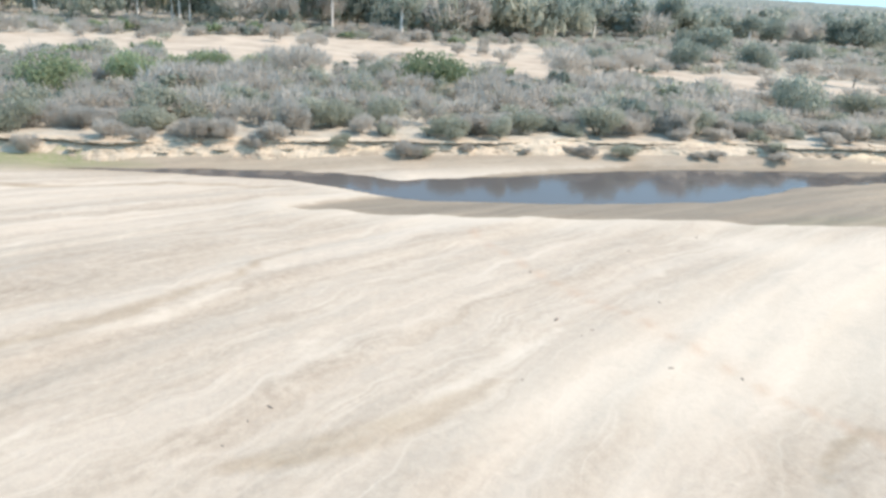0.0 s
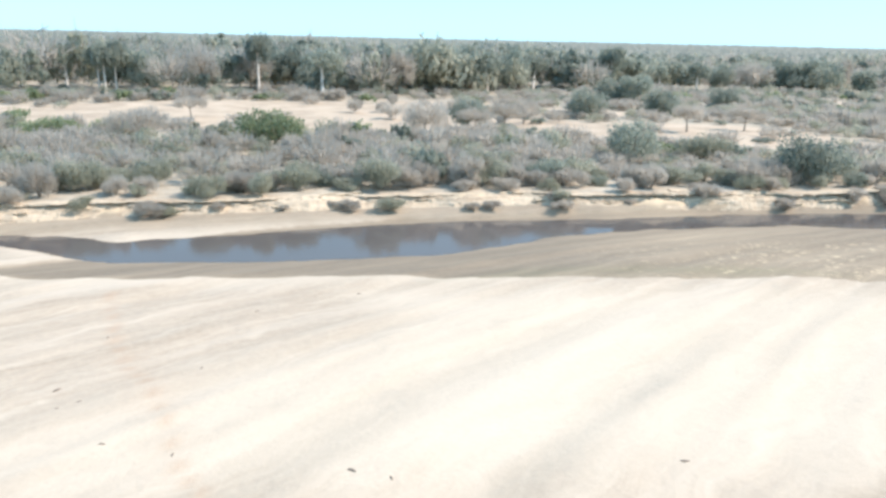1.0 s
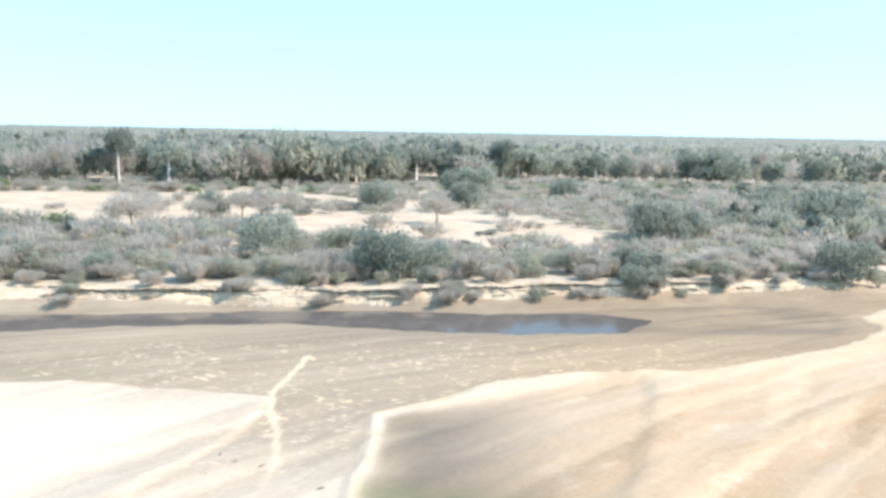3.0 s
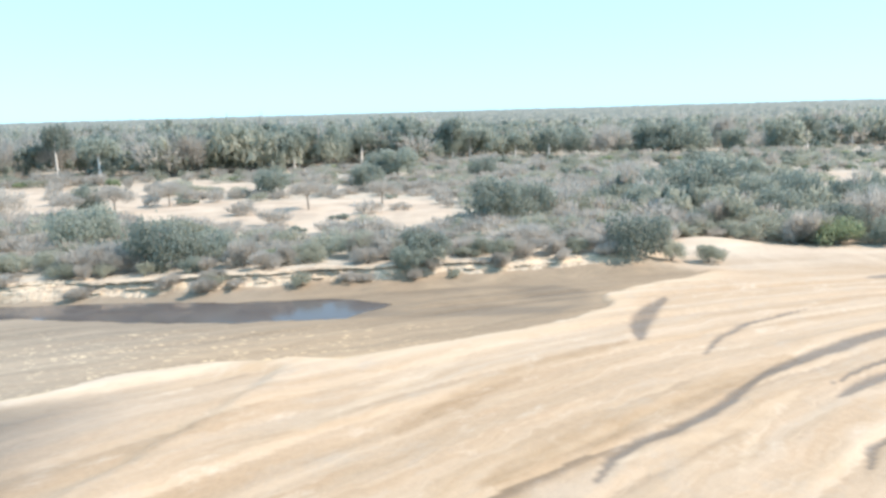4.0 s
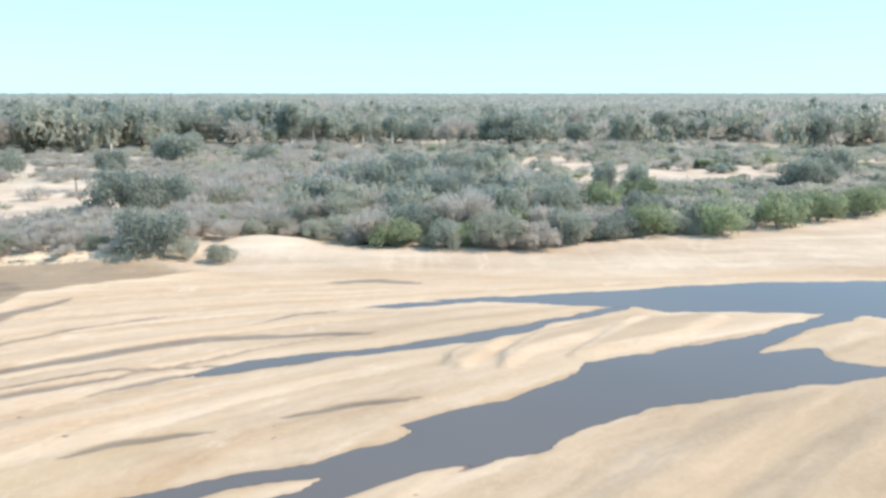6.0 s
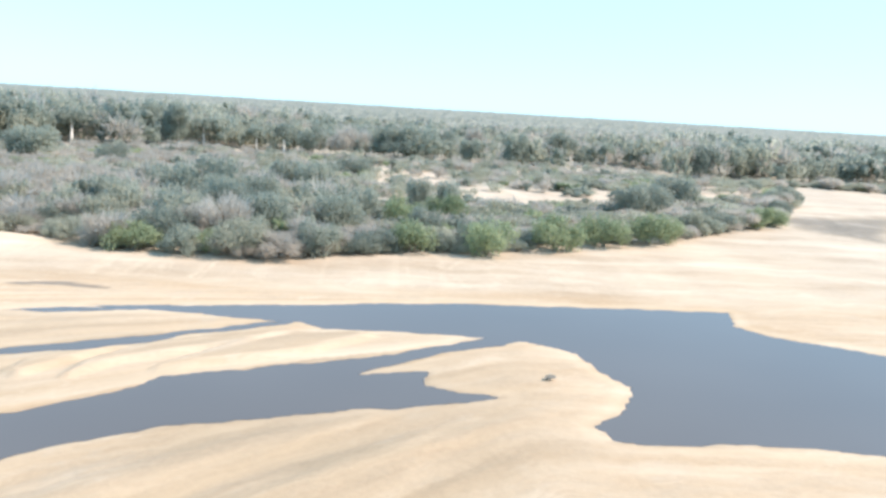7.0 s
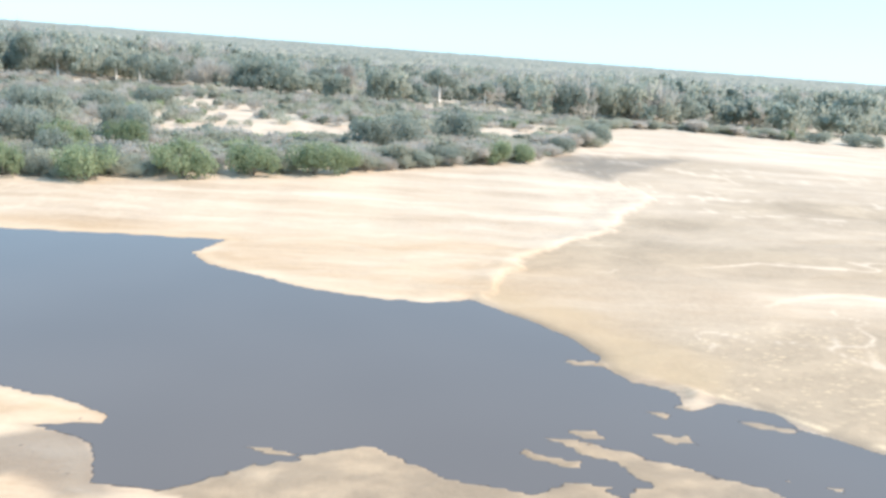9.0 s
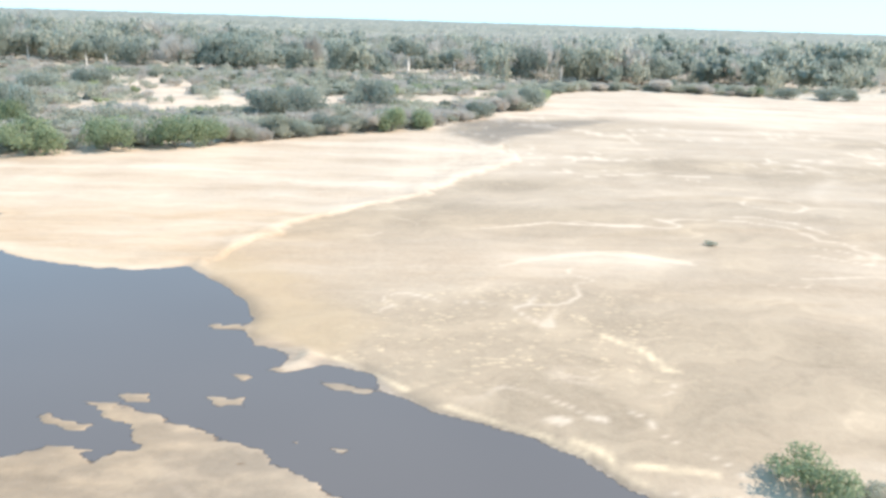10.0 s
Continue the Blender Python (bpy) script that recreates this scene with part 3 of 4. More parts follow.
        if edge == 1.01:
            amount = amount * np.clip(0.85 + 1.8 * fbm(x * 0.022 + 3, y * 0.05, 83) - 0.4 * smooth(110, 200, y) * smooth(385, 430, x), 0.2, 1)
        if edge == 0.3:
            amount = amount * np.where(x < 104, smooth(40, 60, y + 9 * fbm(x * 0.12, y * 0.12, 84)), 1)
        if edge == 1.5:
            amount = amount * (1 - 0.9 * smooth(105, 119, x + 6 * fbm(x * 0.1, y * 0.1, 86)))
        mud = np.maximum(mud, amount)
        # the sand ends in a low lip above the mud
        h = h + np.where(wet_d > 0, 0.3 * smooth(-0.4, 0.3, d) * (1 - smooth(0.5, 6, d)) * smooth(0.5, 2, wet_d), 0)
    grey = smooth(190, 210, x) * (1 - smooth(256, 272, x)) * (1 - smooth(78, 88, y))
    mud = np.maximum(mud, grey * np.clip(0.32 + 1.6 * fbm(x * 0.05, across * 0.12, 46, 4), 0, 0.75))
    near_shore = 1 - smooth(-5, 3, signed([(205, 28), (216, 41), (224, 46), (234, 53), (248, 57), (262, 60), (266, 52), (258, 40), (246, 28)], jx, jy))
    mud = np.maximum(mud, near_shore * np.clip(0.5 + 1.8 * fbm(x * 0.07, y * 0.12, 48, 4), 0, 0.8))
    for poly in LOBES:
        mud = np.maximum(mud, 0.7 * (1 - smooth(-1.6, -0.5, signed(poly, soft_x, soft_y))) * (wet_d > 0.3))
    far_mud = 1 - smooth(-3, 2, signed(FAR_MUD, jx, jy) + 6 * fbm(x * 0.04, y * 0.07, 47, 4))
    mud = np.maximum(mud, far_mud)
    mud = np.maximum(mud, 0.75 * shoal * (wet_d < 0))
    damp = 0.85 - 0.85 * smooth(-0.9, 0.5, signed(INLET, jx, jy))
    scored = strokes(DAMP_LINES, soft_x, soft_y)
    h = np.where((damp > 0) & (wet_d > 0), h * (1 - 0.8 * damp) + 0.02 * damp, h - 0.07 * scored * (wet_d > 0.5))
    damp = np.maximum(damp, scored)
    wet = np.maximum(damp, (1 - smooth(0.0, 0.4 + 1.7 * smooth(322, 335, x), wet_d)) * (0.3 + 0.4 * smooth(322, 335, x)) * (1 - 0.9 * shoal) * np.where(wet_d > 0, 1, 0.25))
    wet = np.maximum(wet, 0.75 * (1 - smooth(-2.5, 0.5, signed([(122, 83), (138, 82), (148, 80), (158, 80), (164, 85), (166, 91), (160, 97), (146, 98), (128, 96), (118, 94)], jx, jy))) * np.clip(0.8 + 1.8 * fbm(x * 0.12, y * 0.35, 49), 0, 1))
    wet = np.maximum(wet, np.maximum(0.75 * rill, 0.6 * far_mud))
    wet = np.maximum(wet, 0.8 * (1 - smooth(-4, 0.6, signed(BASIN, jx, jy))) * (1 - 0.92 * smooth(107, 121, x)))
    wet = np.maximum(wet, 0.35 * (1 - smooth(-3, 1, signed(MUD_FLAT, jx, jy))) * smooth(60, 110, x) * smooth(66, 84, y))
    wet = np.maximum(wet, 0.45 * (1 - smooth(-2, 0.4, signed(MUD_FLAT, jx, jy))) * (1 - smooth(50, 85, x)) * np.clip(0.9 + 1.5 * fbm(x * 0.08, y * 0.3, 51), 0, 1))
    # the bank: a cut step in the west, a soft slope in the east
    cut = 1 - smooth(172, 184, x)
    top = 2.4 * cut + 1.0 * (1 - cut) + 0.5 * fbm(x * 0.05, y * 0.05, 41)
    ramp_w = 1.7 * cut + 12.0 * (1 - cut)
    ledge = 0.5 + 0.5 * np.clip(4 * fbm(x * 0.16, y * 0.0, 15), -1, 1)
    step = land / ramp_w
    rise = smooth(0, 1, step) * (1 - cut) + cut * (0.45 * smooth(-0.5 * ledge, 0.35, step) + 0.55 * smooth(0.55, 0.95, step))
    apron = smooth(-7, 0, land) * 0.7 * cut
    h = np.where(wet_d > 0, h + apron * smooth(0.2, 4, wet_d), h)
    mud = np.maximum(mud, 0.8 * smooth(-8, -3, land) * cut)
    rough = smooth(-1.5, 0, land) * (1 - smooth(1.5, 2.5, land)) * cut
    h = h * (1 - rise) + (top + 0.35 * fbm(x * 0.2, y * 0.2, 44)) * rise
    h = h + rough * (0.9 * fbm(x * 0.45, y * 0.7, 61) + 0.5 * fbm(x * 1.2, y * 1.2, 63))
    h = h + 2.0 * smooth(90, 160, -y)
    # a mound of blown sand beside the last bank bush
    mound = np.exp(-((x - 188) / 9.0) ** 2 - ((y - 118) / 5.0) ** 2)
    h = h + 1.7 * mound
    clearing = np.zeros(x.shape)
    for poly in CLEARINGS:
        clearing = np.maximum(clearing, 1 - smooth(-3, 3, signed(poly, x + 14 * fbm(x * 0.06, y * 0.06, 52), y + 14 * fbm(x * 0.06, y * 0.06, 57))))
    green = np.zeros(x.shape)
    for poly, amount in zip(ALGAE, (0.85, 1.0, 0.3)):
        green = np.maximum(green, amount * (1 - smooth(-3, 1.5, signed(poly, jx, jy))))
    out["land"] = np.maximum((smooth(0.6, 2.2, land) * cut + smooth(0, 7, land) * (1 - cut)) * (1 - smooth(0.1, 0.4, mound)), smooth(90, 150, -y))
    out["face"] = smooth(-0.6, 0.1, land) * (1 - smooth(1.3, 1.9, land)) * cut
    out["white"] = 1 - smooth(-9, 1, signed(SAND_WHITE, jx, jy))
    lip = smooth(0.3, 0.9, wet_d) * (1 - smooth(0.9, 2.6, wet_d)) * smooth(150, 190, x) * (1 - smooth(318, 330, x))
    out["white"] = np.maximum(out["white"], np.maximum(0.5 * crest, 0.6 * lip))
    crest = signed(MUD_FLAT, jx, jy)
    out["white"] = np.maximum(out["white"], 0.9 * smooth(-0.3, 0.1, crest) * (1 - smooth(0.8, 5, crest)) * np.maximum(smooth(96, 110, x), 0.7 * (1 - smooth(45, 60, x))) * (y < 99))
    out["white"] = np.maximum(out["white"], 0.6 * smooth(-0.2, 0.2, flats_d) * (1 - smooth(0.6, 2.6, flats_d)) * (y > 80) * smooth(-0.12, 0.1, fbm(x * 0.11, y * 0.11, 87)))
    out["white"] = np.maximum(out["white"], 0.9 * smooth(0.2, 0.6, mound))
    for poly in PALE_EAST:
        pale = (1 - smooth(-2.2, 1.2, signed(poly, jx, jy))) * np.clip(0.8 + 2 * fbm(x * 0.1, y * 0.4, 85), 0, 1)
        out["white"], mud = np.maximum(out["white"], 0.4 * pale), mud * (1 - 0.6 * pale)
    pale_lines = strokes(PALE_LINES, soft_x, soft_y)
    out["white"] = np.maximum(out["white"], 0.85 * pale_lines * np.clip(0.8 + 1.5 * fbm(x * 0.5, y * 0.9, 96), 0, 1))
    mud = mud * (1 - 0.8 * pale_lines)
    out["bar"] = np.maximum(out["bar"], strokes(GREY_LINES, jx, jy))
    brown = signed([(176, 36), (184, 45), (195, 51.5), (206, 56), (214, 58.5), (217, 54.5), (208, 47), (198, 42), (190, 33)], jx, jy)
    out["bar"] = np.maximum(out["bar"], (1 - smooth(-3, 2, brown)) * np.clip(0.75 + 1.5 * fbm(x * 0.1, y * 0.2, 99), 0, 1))
    wet = np.maximum(wet, 0.55 * shoal * (wet_d < 0) * np.clip(0.75 + 2.4 * fbm(x * 0.5, y * 1.0, 97, 5), 0, 1))
    flat = smooth(334, 350, x) * (1 - smooth(215, 240, y)) * (mud > 0.2)
    wind = fbm(x * 0.032 + 0.01 * y, y * 0.036, 111, 5)
    scarp = (1 - smooth(0.002, 0.008 + 0.012 * smooth(60, 110, y), np.abs(wind - 0.03))) * smooth(-0.02, 0.1, fbm(x * 0.05, y * 0.09, 113, 3))
    wind = fbm(x * 0.05, y * 0.075 + 0.02 * x, 117, 4)
    scarp = np.maximum(scarp, (1 - smooth(0.002, 0.008 + 0.012 * smooth(60, 110, y), np.abs(wind))) * smooth(0.0, 0.12, fbm(x * 0.06 + 5, y * 0.1, 119, 3)))
    out["white"], mud = np.maximum(out["white"], 0.8 * flat * scarp), mud * (1 - 0.75 * flat * scarp)
    out["rust"] = 0.6 * (1 - smooth(-4, 1.0, signed(RUST, jx, jy) + 5 * fbm(x * 0.12, y * 0.16, 121)))
    out["rust"] = np.maximum(out["rust"], 0.75 * (1 - smooth(-3, 1.5, signed([(178, 34), (181, 40.2), (187, 46.5), (193, 51.2), (199, 53.4), (197, 47), (193, 42), (190, 34)], jx, jy))))
    bend = x + 34 * fbm(x * 0.025, y * 0.025, 93, 3) + 0.8 * np.clip(45 - y, 0, 200)
    out["tan"] = smooth(100, 128, bend) * (1 - 0.5 * smooth(330, 350, x)) * (1 - 0.45 * smooth(96, 106, y))
    out["track"] = np.maximum(0.8 - 0.8 * smooth(0.05, 0.5, to_line(COW_PATH, x + 0.4 * (jx - x), y)), 0.16 * (1 - smooth(0.5, 3.5, to_line(COW_PATH[2:6], x, y))))
    out["track"] = np.maximum(out["track"], 0.9 - 0.9 * smooth(0.1, 0.5, to_line(HOOF_PATH, x, y)))
    out["paletrack"] = np.maximum(1 - smooth(0.1, 0.42, to_line(MUD_PATH, x + 0.25 * (jx - x), y)), 1 - smooth(0.1, 0.55, to_line(EDGE_PATH, soft_x, soft_y)))
    for line in PALE_EDGES:
        out["paletrack"] = np.maximum(out["paletrack"], (1 - smooth(0.1, 0.55, to_line(line, x + 0.5 * (jx - x), y + 0.5 * (jy - y)))) * np.clip(0.75 + 2 * fbm(x * 0.9, y * 0.9, 88), 0, 1))
    out.update(mud=mud, wet=wet * (1 - out["land"]), clearing=clearing, green=green, along=x * 0.022, across=across * 0.26, plain=plain,
               flecks=np.maximum(smooth(-1, 2, signed(BASIN, jx, jy)) * smooth(48, 76, x) * (1 - smooth(135, 155, x)) * (1 - smooth(76, 84, y)), smooth(340, 350, x) * (1 - smooth(366, 385, x)) * (1 - smooth(70, 84, y)) * smooth(48, 56, y) * 0.6))
    return h, land, wet_d, out


def spread(near, far, first, growth):
    v, step = [near], first
    while abs(v[-1] - near) < abs(far - near):
        v.append(v[-1] + math.copysign(step, far - near))
        step *= growth
    return v[1:]


xs = np.array(sorted(spread(-95, -5000, 2, 1.14) + list(np.arange(-95, 88, 0.82)) + list(np.arange(88, 108, 0.36)) + list(np.arange(108, 142, 0.7)) + list(np.arange(142, 262, 0.5)) + list(np.arange(262, 296, 0.8)) + list(np.arange(296, 354, 0.32)) + list(np.arange(354, 400, 0.5)) + list(np.arange(400, 470, 0.82)) + spread(470, 5000, 1.2, 1.12)))
ys = np.array(sorted(spread(26, -5000, 1.5, 1.25) + list(np.arange(26, 37, 0.45)) + list(np.arange(37, 56, 0.32)) + list(np.arange(56, 112, 0.5)) + spread(111.6, 5000, 0.6, 1.045)))
GX, GY = np.meshgrid(xs, ys)
GH, GLAND, GWET, kinds = heights(GX.ravel(), GY.ravel())
index = np.arange(GX.size).reshape(GX.shape)
quads = np.stack([index[:-1, :-1], index[:-1, 1:], index[1:, 1:], index[1:, :-1]], -1).reshape(-1, 4)
ground = new("ground", mesh_of("ground", np.stack([GX.ravel(), GY.ravel(), GH], -1), quads, [MAT_GROUND], kinds, flat=False))
tagged(ground, "pale dry riverbed sand with grey mud and a brown cut bank", "ground", kind="structure")
# water: one level sheet where the bed lies below it
low = GWET[quads].min(1) < 0.5
used, inverse = np.unique(quads[low], return_inverse=True)
level = np.stack([GX.ravel()[used], GY.ravel()[used], np.zeros(len(used))], -1)
water = new("water", mesh_of("water", level, inverse.reshape(-1, 4), [MAT_WATER], {"depth": np.clip(-GH[used], 0, 1)}, flat=False))
tagged(water, "still grey-blue shallow river water reflecting the sky", "water", kind="structure")


def ground_at(x, y):
    return heights(np.atleast_1d(np.asarray(x, float)), np.atleast_1d(np.asarray(y, float)))


def level_at(x, y):
    """Height of the ground sheet itself at one place."""
    i, j = int(np.clip(np.searchsorted(xs, x) - 1, 0, len(xs) - 2)), int(np.clip(np.searchsorted(ys, y) - 1, 0, len(ys) - 2))
    u, v = (x - xs[i]) / (xs[i + 1] - xs[i]), (y - ys[j]) / (ys[j + 1] - ys[j])
    grid = GH.reshape(GX.shape)
    return float((grid[j, i] * (1 - u) + grid[j, i + 1] * u) * (1 - v) + (grid[j + 1, i] * (1 - u) + grid[j + 1, i + 1] * u) * v)


# overhanging slabs of root-bound earth along the lip of the cut bank
def slab(seed):
    rng = np.random.default_rng(seed)
    n = 11
    front = [(-1 + 2 * k / (n - 1), -0.55 - 0.45 * rng.random() * (1 - abs(-1 + 2 * k / (n - 1)) ** 3)) for k in range(n)]
    rim = front + [(1, 0.9), (0, 1.1), (-1, 0.9)]
    bm = bmesh.new()
    up = [bm.verts.new((px, py, 0.5 + 0.12 * rng.normal())) for px, py in rim]
    down = [bm.verts.new((px * 0.97, py * 0.85 + 0.1, -0.5 + 0.25 * rng.normal())) for px, py in rim]
    bm.faces.new(up)
    bm.faces.new(down[::-1])
    for k in range(len(rim)):
        j = (k + 1) % len(rim)
        bm.faces.new((up[k], down[k], down[j], up[j]))
    bmesh.ops.recalc_face_normals(bm, faces=bm.faces)
    me = bpy.data.meshes.new("earth_slab")
    bm.to_mesh(me)
    bm.free()
    me.materials.append(MAT_EARTH)
    return me


slabs = [slab(k) for k in range(5)]
probe = np.arange(84, 116, 0.1)
lip_xs = np.arange(-89, 176, 0.5)
PX, PY = np.meshgrid(lip_xs, probe)
lip_land = ground_at(PX.ravel(), PY.ravel())[1].reshape(PX.shape)
for inside, chance, size in ((1.75, 0.3, 0.9), (-0.2, 0.22, 0.5)):
    lip_x = -88.0
    while lip_x < 172:
        long = float(RNG.uniform(0.9, 2.8)) * size
        if RNG.random() < chance:
            lip_y = float(probe[int(np.argmax(lip_land[:, int((lip_x + 89) / 0.5)] > inside))])
            ob = new("earth_slab", slabs[int(RNG.integers(5))])
            ob.matrix_world = (pose(lip_x, lip_y + 0.25, level_at(lip_x, lip_y + 0.4) - 0.08, float(RNG.uniform(-4, 8)), float(RNG.uniform(-5, 5)), float(RNG.uniform(-14, 18)))
                               @ Matrix.Diagonal((long, float(RNG.uniform(0.45, 0.75)), float(RNG.uniform(0.14, 0.34)), 1)))
            ob.parent = ground
        lip_x += long * float(RNG.uniform(1.0, 2.2))

# the steep, undercut face of the bank, as a ribbon of bedded earth that breaks down into bays and slumps
def bank_face():
    sx = np.arange(-88, 174, 0.22)
    edge_y = probe[np.argmax(lip_land > 1.0, axis=0)]
    lip_y = np.interp(sx, lip_xs, np.convolve(np.pad(edge_y, 3, mode="edge"), np.ones(7) / 7, "valid"))
    base = np.array([level_at(a, b - 2.3) for a, b in zip(sx, lip_y)])
    crown = np.array([level_at(a, b + 1.6) for a, b in zip(sx, lip_y)]) + 0.05
    slump = smooth(-0.08, 0.14, fbm(sx * 0.07, sx * 0 + 3, 131, 3))
    fade = smooth(-88, -80, sx) * (1 - smooth(164, 173, sx))
    rows = [(-2.3, -0.12), (-1.7, 0.10), (-1.25, 0.27), (-0.95, 0.42), (-0.85, 0.55), (-0.72, 0.62), (-0.62, 0.72), (-0.28, 0.77), (-0.22, 0.84), (-0.78, 0.88), (-0.84, 0.97), (-0.5, 1.03), (0.5, 1.03), (1.7, 0.93)]
    verts = []
    for k, (out_y, up) in enumerate(rows):
        rough_y = 0.8 * fbm(sx * 0.22, sx * 0 + 0.15 * k, 133, 4) + 0.7 * fbm(sx * 1.1, sx * 0 + 0.6 * k, 135, 3)
        sloped = -2.3 + 4.0 * k / (len(rows) - 1)
        dy = out_y * (1 - 0.75 * slump) + sloped * 0.75 * slump + rough_y * (0.25 if k in (0, 13) else 1.0)
        dz = 0.16 * fbm(sx * 0.8, sx * 0 + 0.9 * k, 137, 3)
        z = base + (crown - base) * (up * fade + (1 - fade) * min(up, 0.0)) + dz - 0.4 * (1 - fade)
        verts.append(np.stack([sx + 0.15 * fbm(sx * 1.3, sx * 0 + k, 139, 2), lip_y + dy, z], -1))
    n = len(sx)
    idx = np.arange(len(rows) * n).reshape(len(rows), n)
    faces = np.stack([idx[:-1, :-1], idx[:-1, 1:], idx[1:, 1:], idx[1:, :-1]], -1).reshape(-1, 4)
    return mesh_of("bank_face", np.concatenate(verts), faces, [MAT_BANK])


MAT_BANK, nt, bsdf = material("bedded bank earth")
at = nt.nodes.new("ShaderNodeNewGeometry").outputs["Position"]
parts = nt.nodes.new("ShaderNodeSeparateXYZ")
nt.links.new(at, parts.inputs[0])
beds = noise_node(nt, combined(nt, maths(nt, "MULTIPLY", parts.outputs[0], 0.15), maths(nt, "MULTIPLY", parts.outputs[1], 0.15), maths(nt, "MULTIPLY", parts.outputs[2], 2.6)), 1.0, 5, 0.65)
crumb = noise_node(nt, at, 1.8, 5, 0.7)
earth = ramp(nt, maths(nt, "ADD", maths(nt, "MULTIPLY", beds, 0.6), maths(nt, "MULTIPLY", crumb, 0.4)), [(0.36, (0.27, 0.205, 0.145)), (0.48, (0.45, 0.365, 0.265)), (0.62, (0.54, 0.45, 0.335))])
nt.links.new(earth, bsdf.inputs["Base Color"])
bsdf.inputs["Roughness"].default_value = 0.93
bump(nt, bsdf, crumb, 0.6, 0.15)
face = new("bank_face", bank_face())
tagged(face, "crumbling undercut earth bank with pale bedded soil", "river bank", kind="structure")

# plants -------------------------------------------------------------------
def lobes(rng, count, flat, low=0.3, mid=0.5, deep=0.42):
    """Clumps that make up an uneven crown of about radius 1 and height 1."""
    out = [(0.14 * rng.normal(), 0.14 * rng.normal(), mid, 0.52, deep)]
    for k in range(count):
        a, r = 2 * math.pi * (k + rng.random() * 1.3) / count, rng.uniform(0.3, 0.82)
        s = rng.uniform(0.22, 0.44)
        t = min(s * flat, 0.3)
        out.append((r * math.cos(a), r * math.sin(a), low + (1.02 - t - 0.3 * r * r - low) * rng.random(), s, t))
    return out


def leaves(clumps, count, size, slim, rng, lift=0.0, shell=0.5):
    """Small single leaves, thick towards the outside of each clump, or thin twigs that fan out from the stem."""
    twiggy = slim < 0.3
    c = np.array(clumps)
    weight = c[:, 3] ** 2
    which = rng.choice(len(c), count, p=weight / weight.sum())
    d = rng.normal(size=(count, 3))
    d /= np.linalg.norm(d, axis=1)[:, None]
    r = (0.25 if twiggy else shell) + (0.75 if twiggy else 1 - shell) * rng.random(count) ** 0.6
    r *= 1 + 0.16 * rng.normal(size=count)
    p = c[which, :3] + d * r[:, None] * np.stack([c[which, 3], c[which, 3], c[which, 4]], -1)
    p[:, 2] = np.maximum(p[:, 2], 0.03)
    n = d * np.array((1, 1, 1.1)) + np.array((0, 0, 0.3)) + (0.45 + lift) * rng.normal(size=(count, 3))
    if twiggy:
        u = p - np.array((0, 0, 0.05)) + 0.35 * rng.normal(size=(count, 3))
    else:
        u = np.cross(n, rng.normal(size=(count, 3)))
    v = np.cross(n, u)
    u /= np.linalg.norm(u, axis=1)[:, None]
    v /= np.linalg.norm(v, axis=1)[:, None]
    s = size * rng.uniform(0.6, 1.4, count)[:, None]
    tri = np.stack([p - u * s * 0.5 - v * s * slim * 0.5, p - u * s * 0.3 + v * s * slim * 0.5, p + u * s * 0.7], 1)
    return tri


def cores(clumps, rng, full=1.0):
    """The close inner mass of each clump of a massed tree, uneven and hidden under its leaves."""
    g = (1 + 5 ** 0.5) / 2
    ico = np.array([(-1, g, 0), (1, g, 0), (-1, -g, 0), (1, -g, 0), (0, -1, g), (0, 1, g), (0, -1, -g), (0, 1, -g), (g, 0, -1), (g, 0, 1), (-g, 0, -1), (-g, 0, 1)]) / 1.902
    tri = [(0, 11, 5), (0, 5, 1), (0, 1, 7), (0, 7, 10), (0, 10, 11), (1, 5, 9), (5, 11, 4), (11, 10, 2), (10, 7, 6), (7, 1, 8), (3, 9, 4), (3, 4, 2), (3, 2, 6), (3, 6, 8),
           (3, 8, 9), (4, 9, 5), (2, 4, 11), (6, 2, 10), (8, 6, 7), (9, 8, 1)]
    out = []
    for x, y, z, r, t in clumps:
        p = ico * full * rng.uniform(0.6, 0.98, (12, 1)) * (r, r, t) + (x, y, z)
        p[:, 2] = np.maximum(p[:, 2], 0.02)
        out.append(p[np.array(tri)])
    return np.concatenate(out)


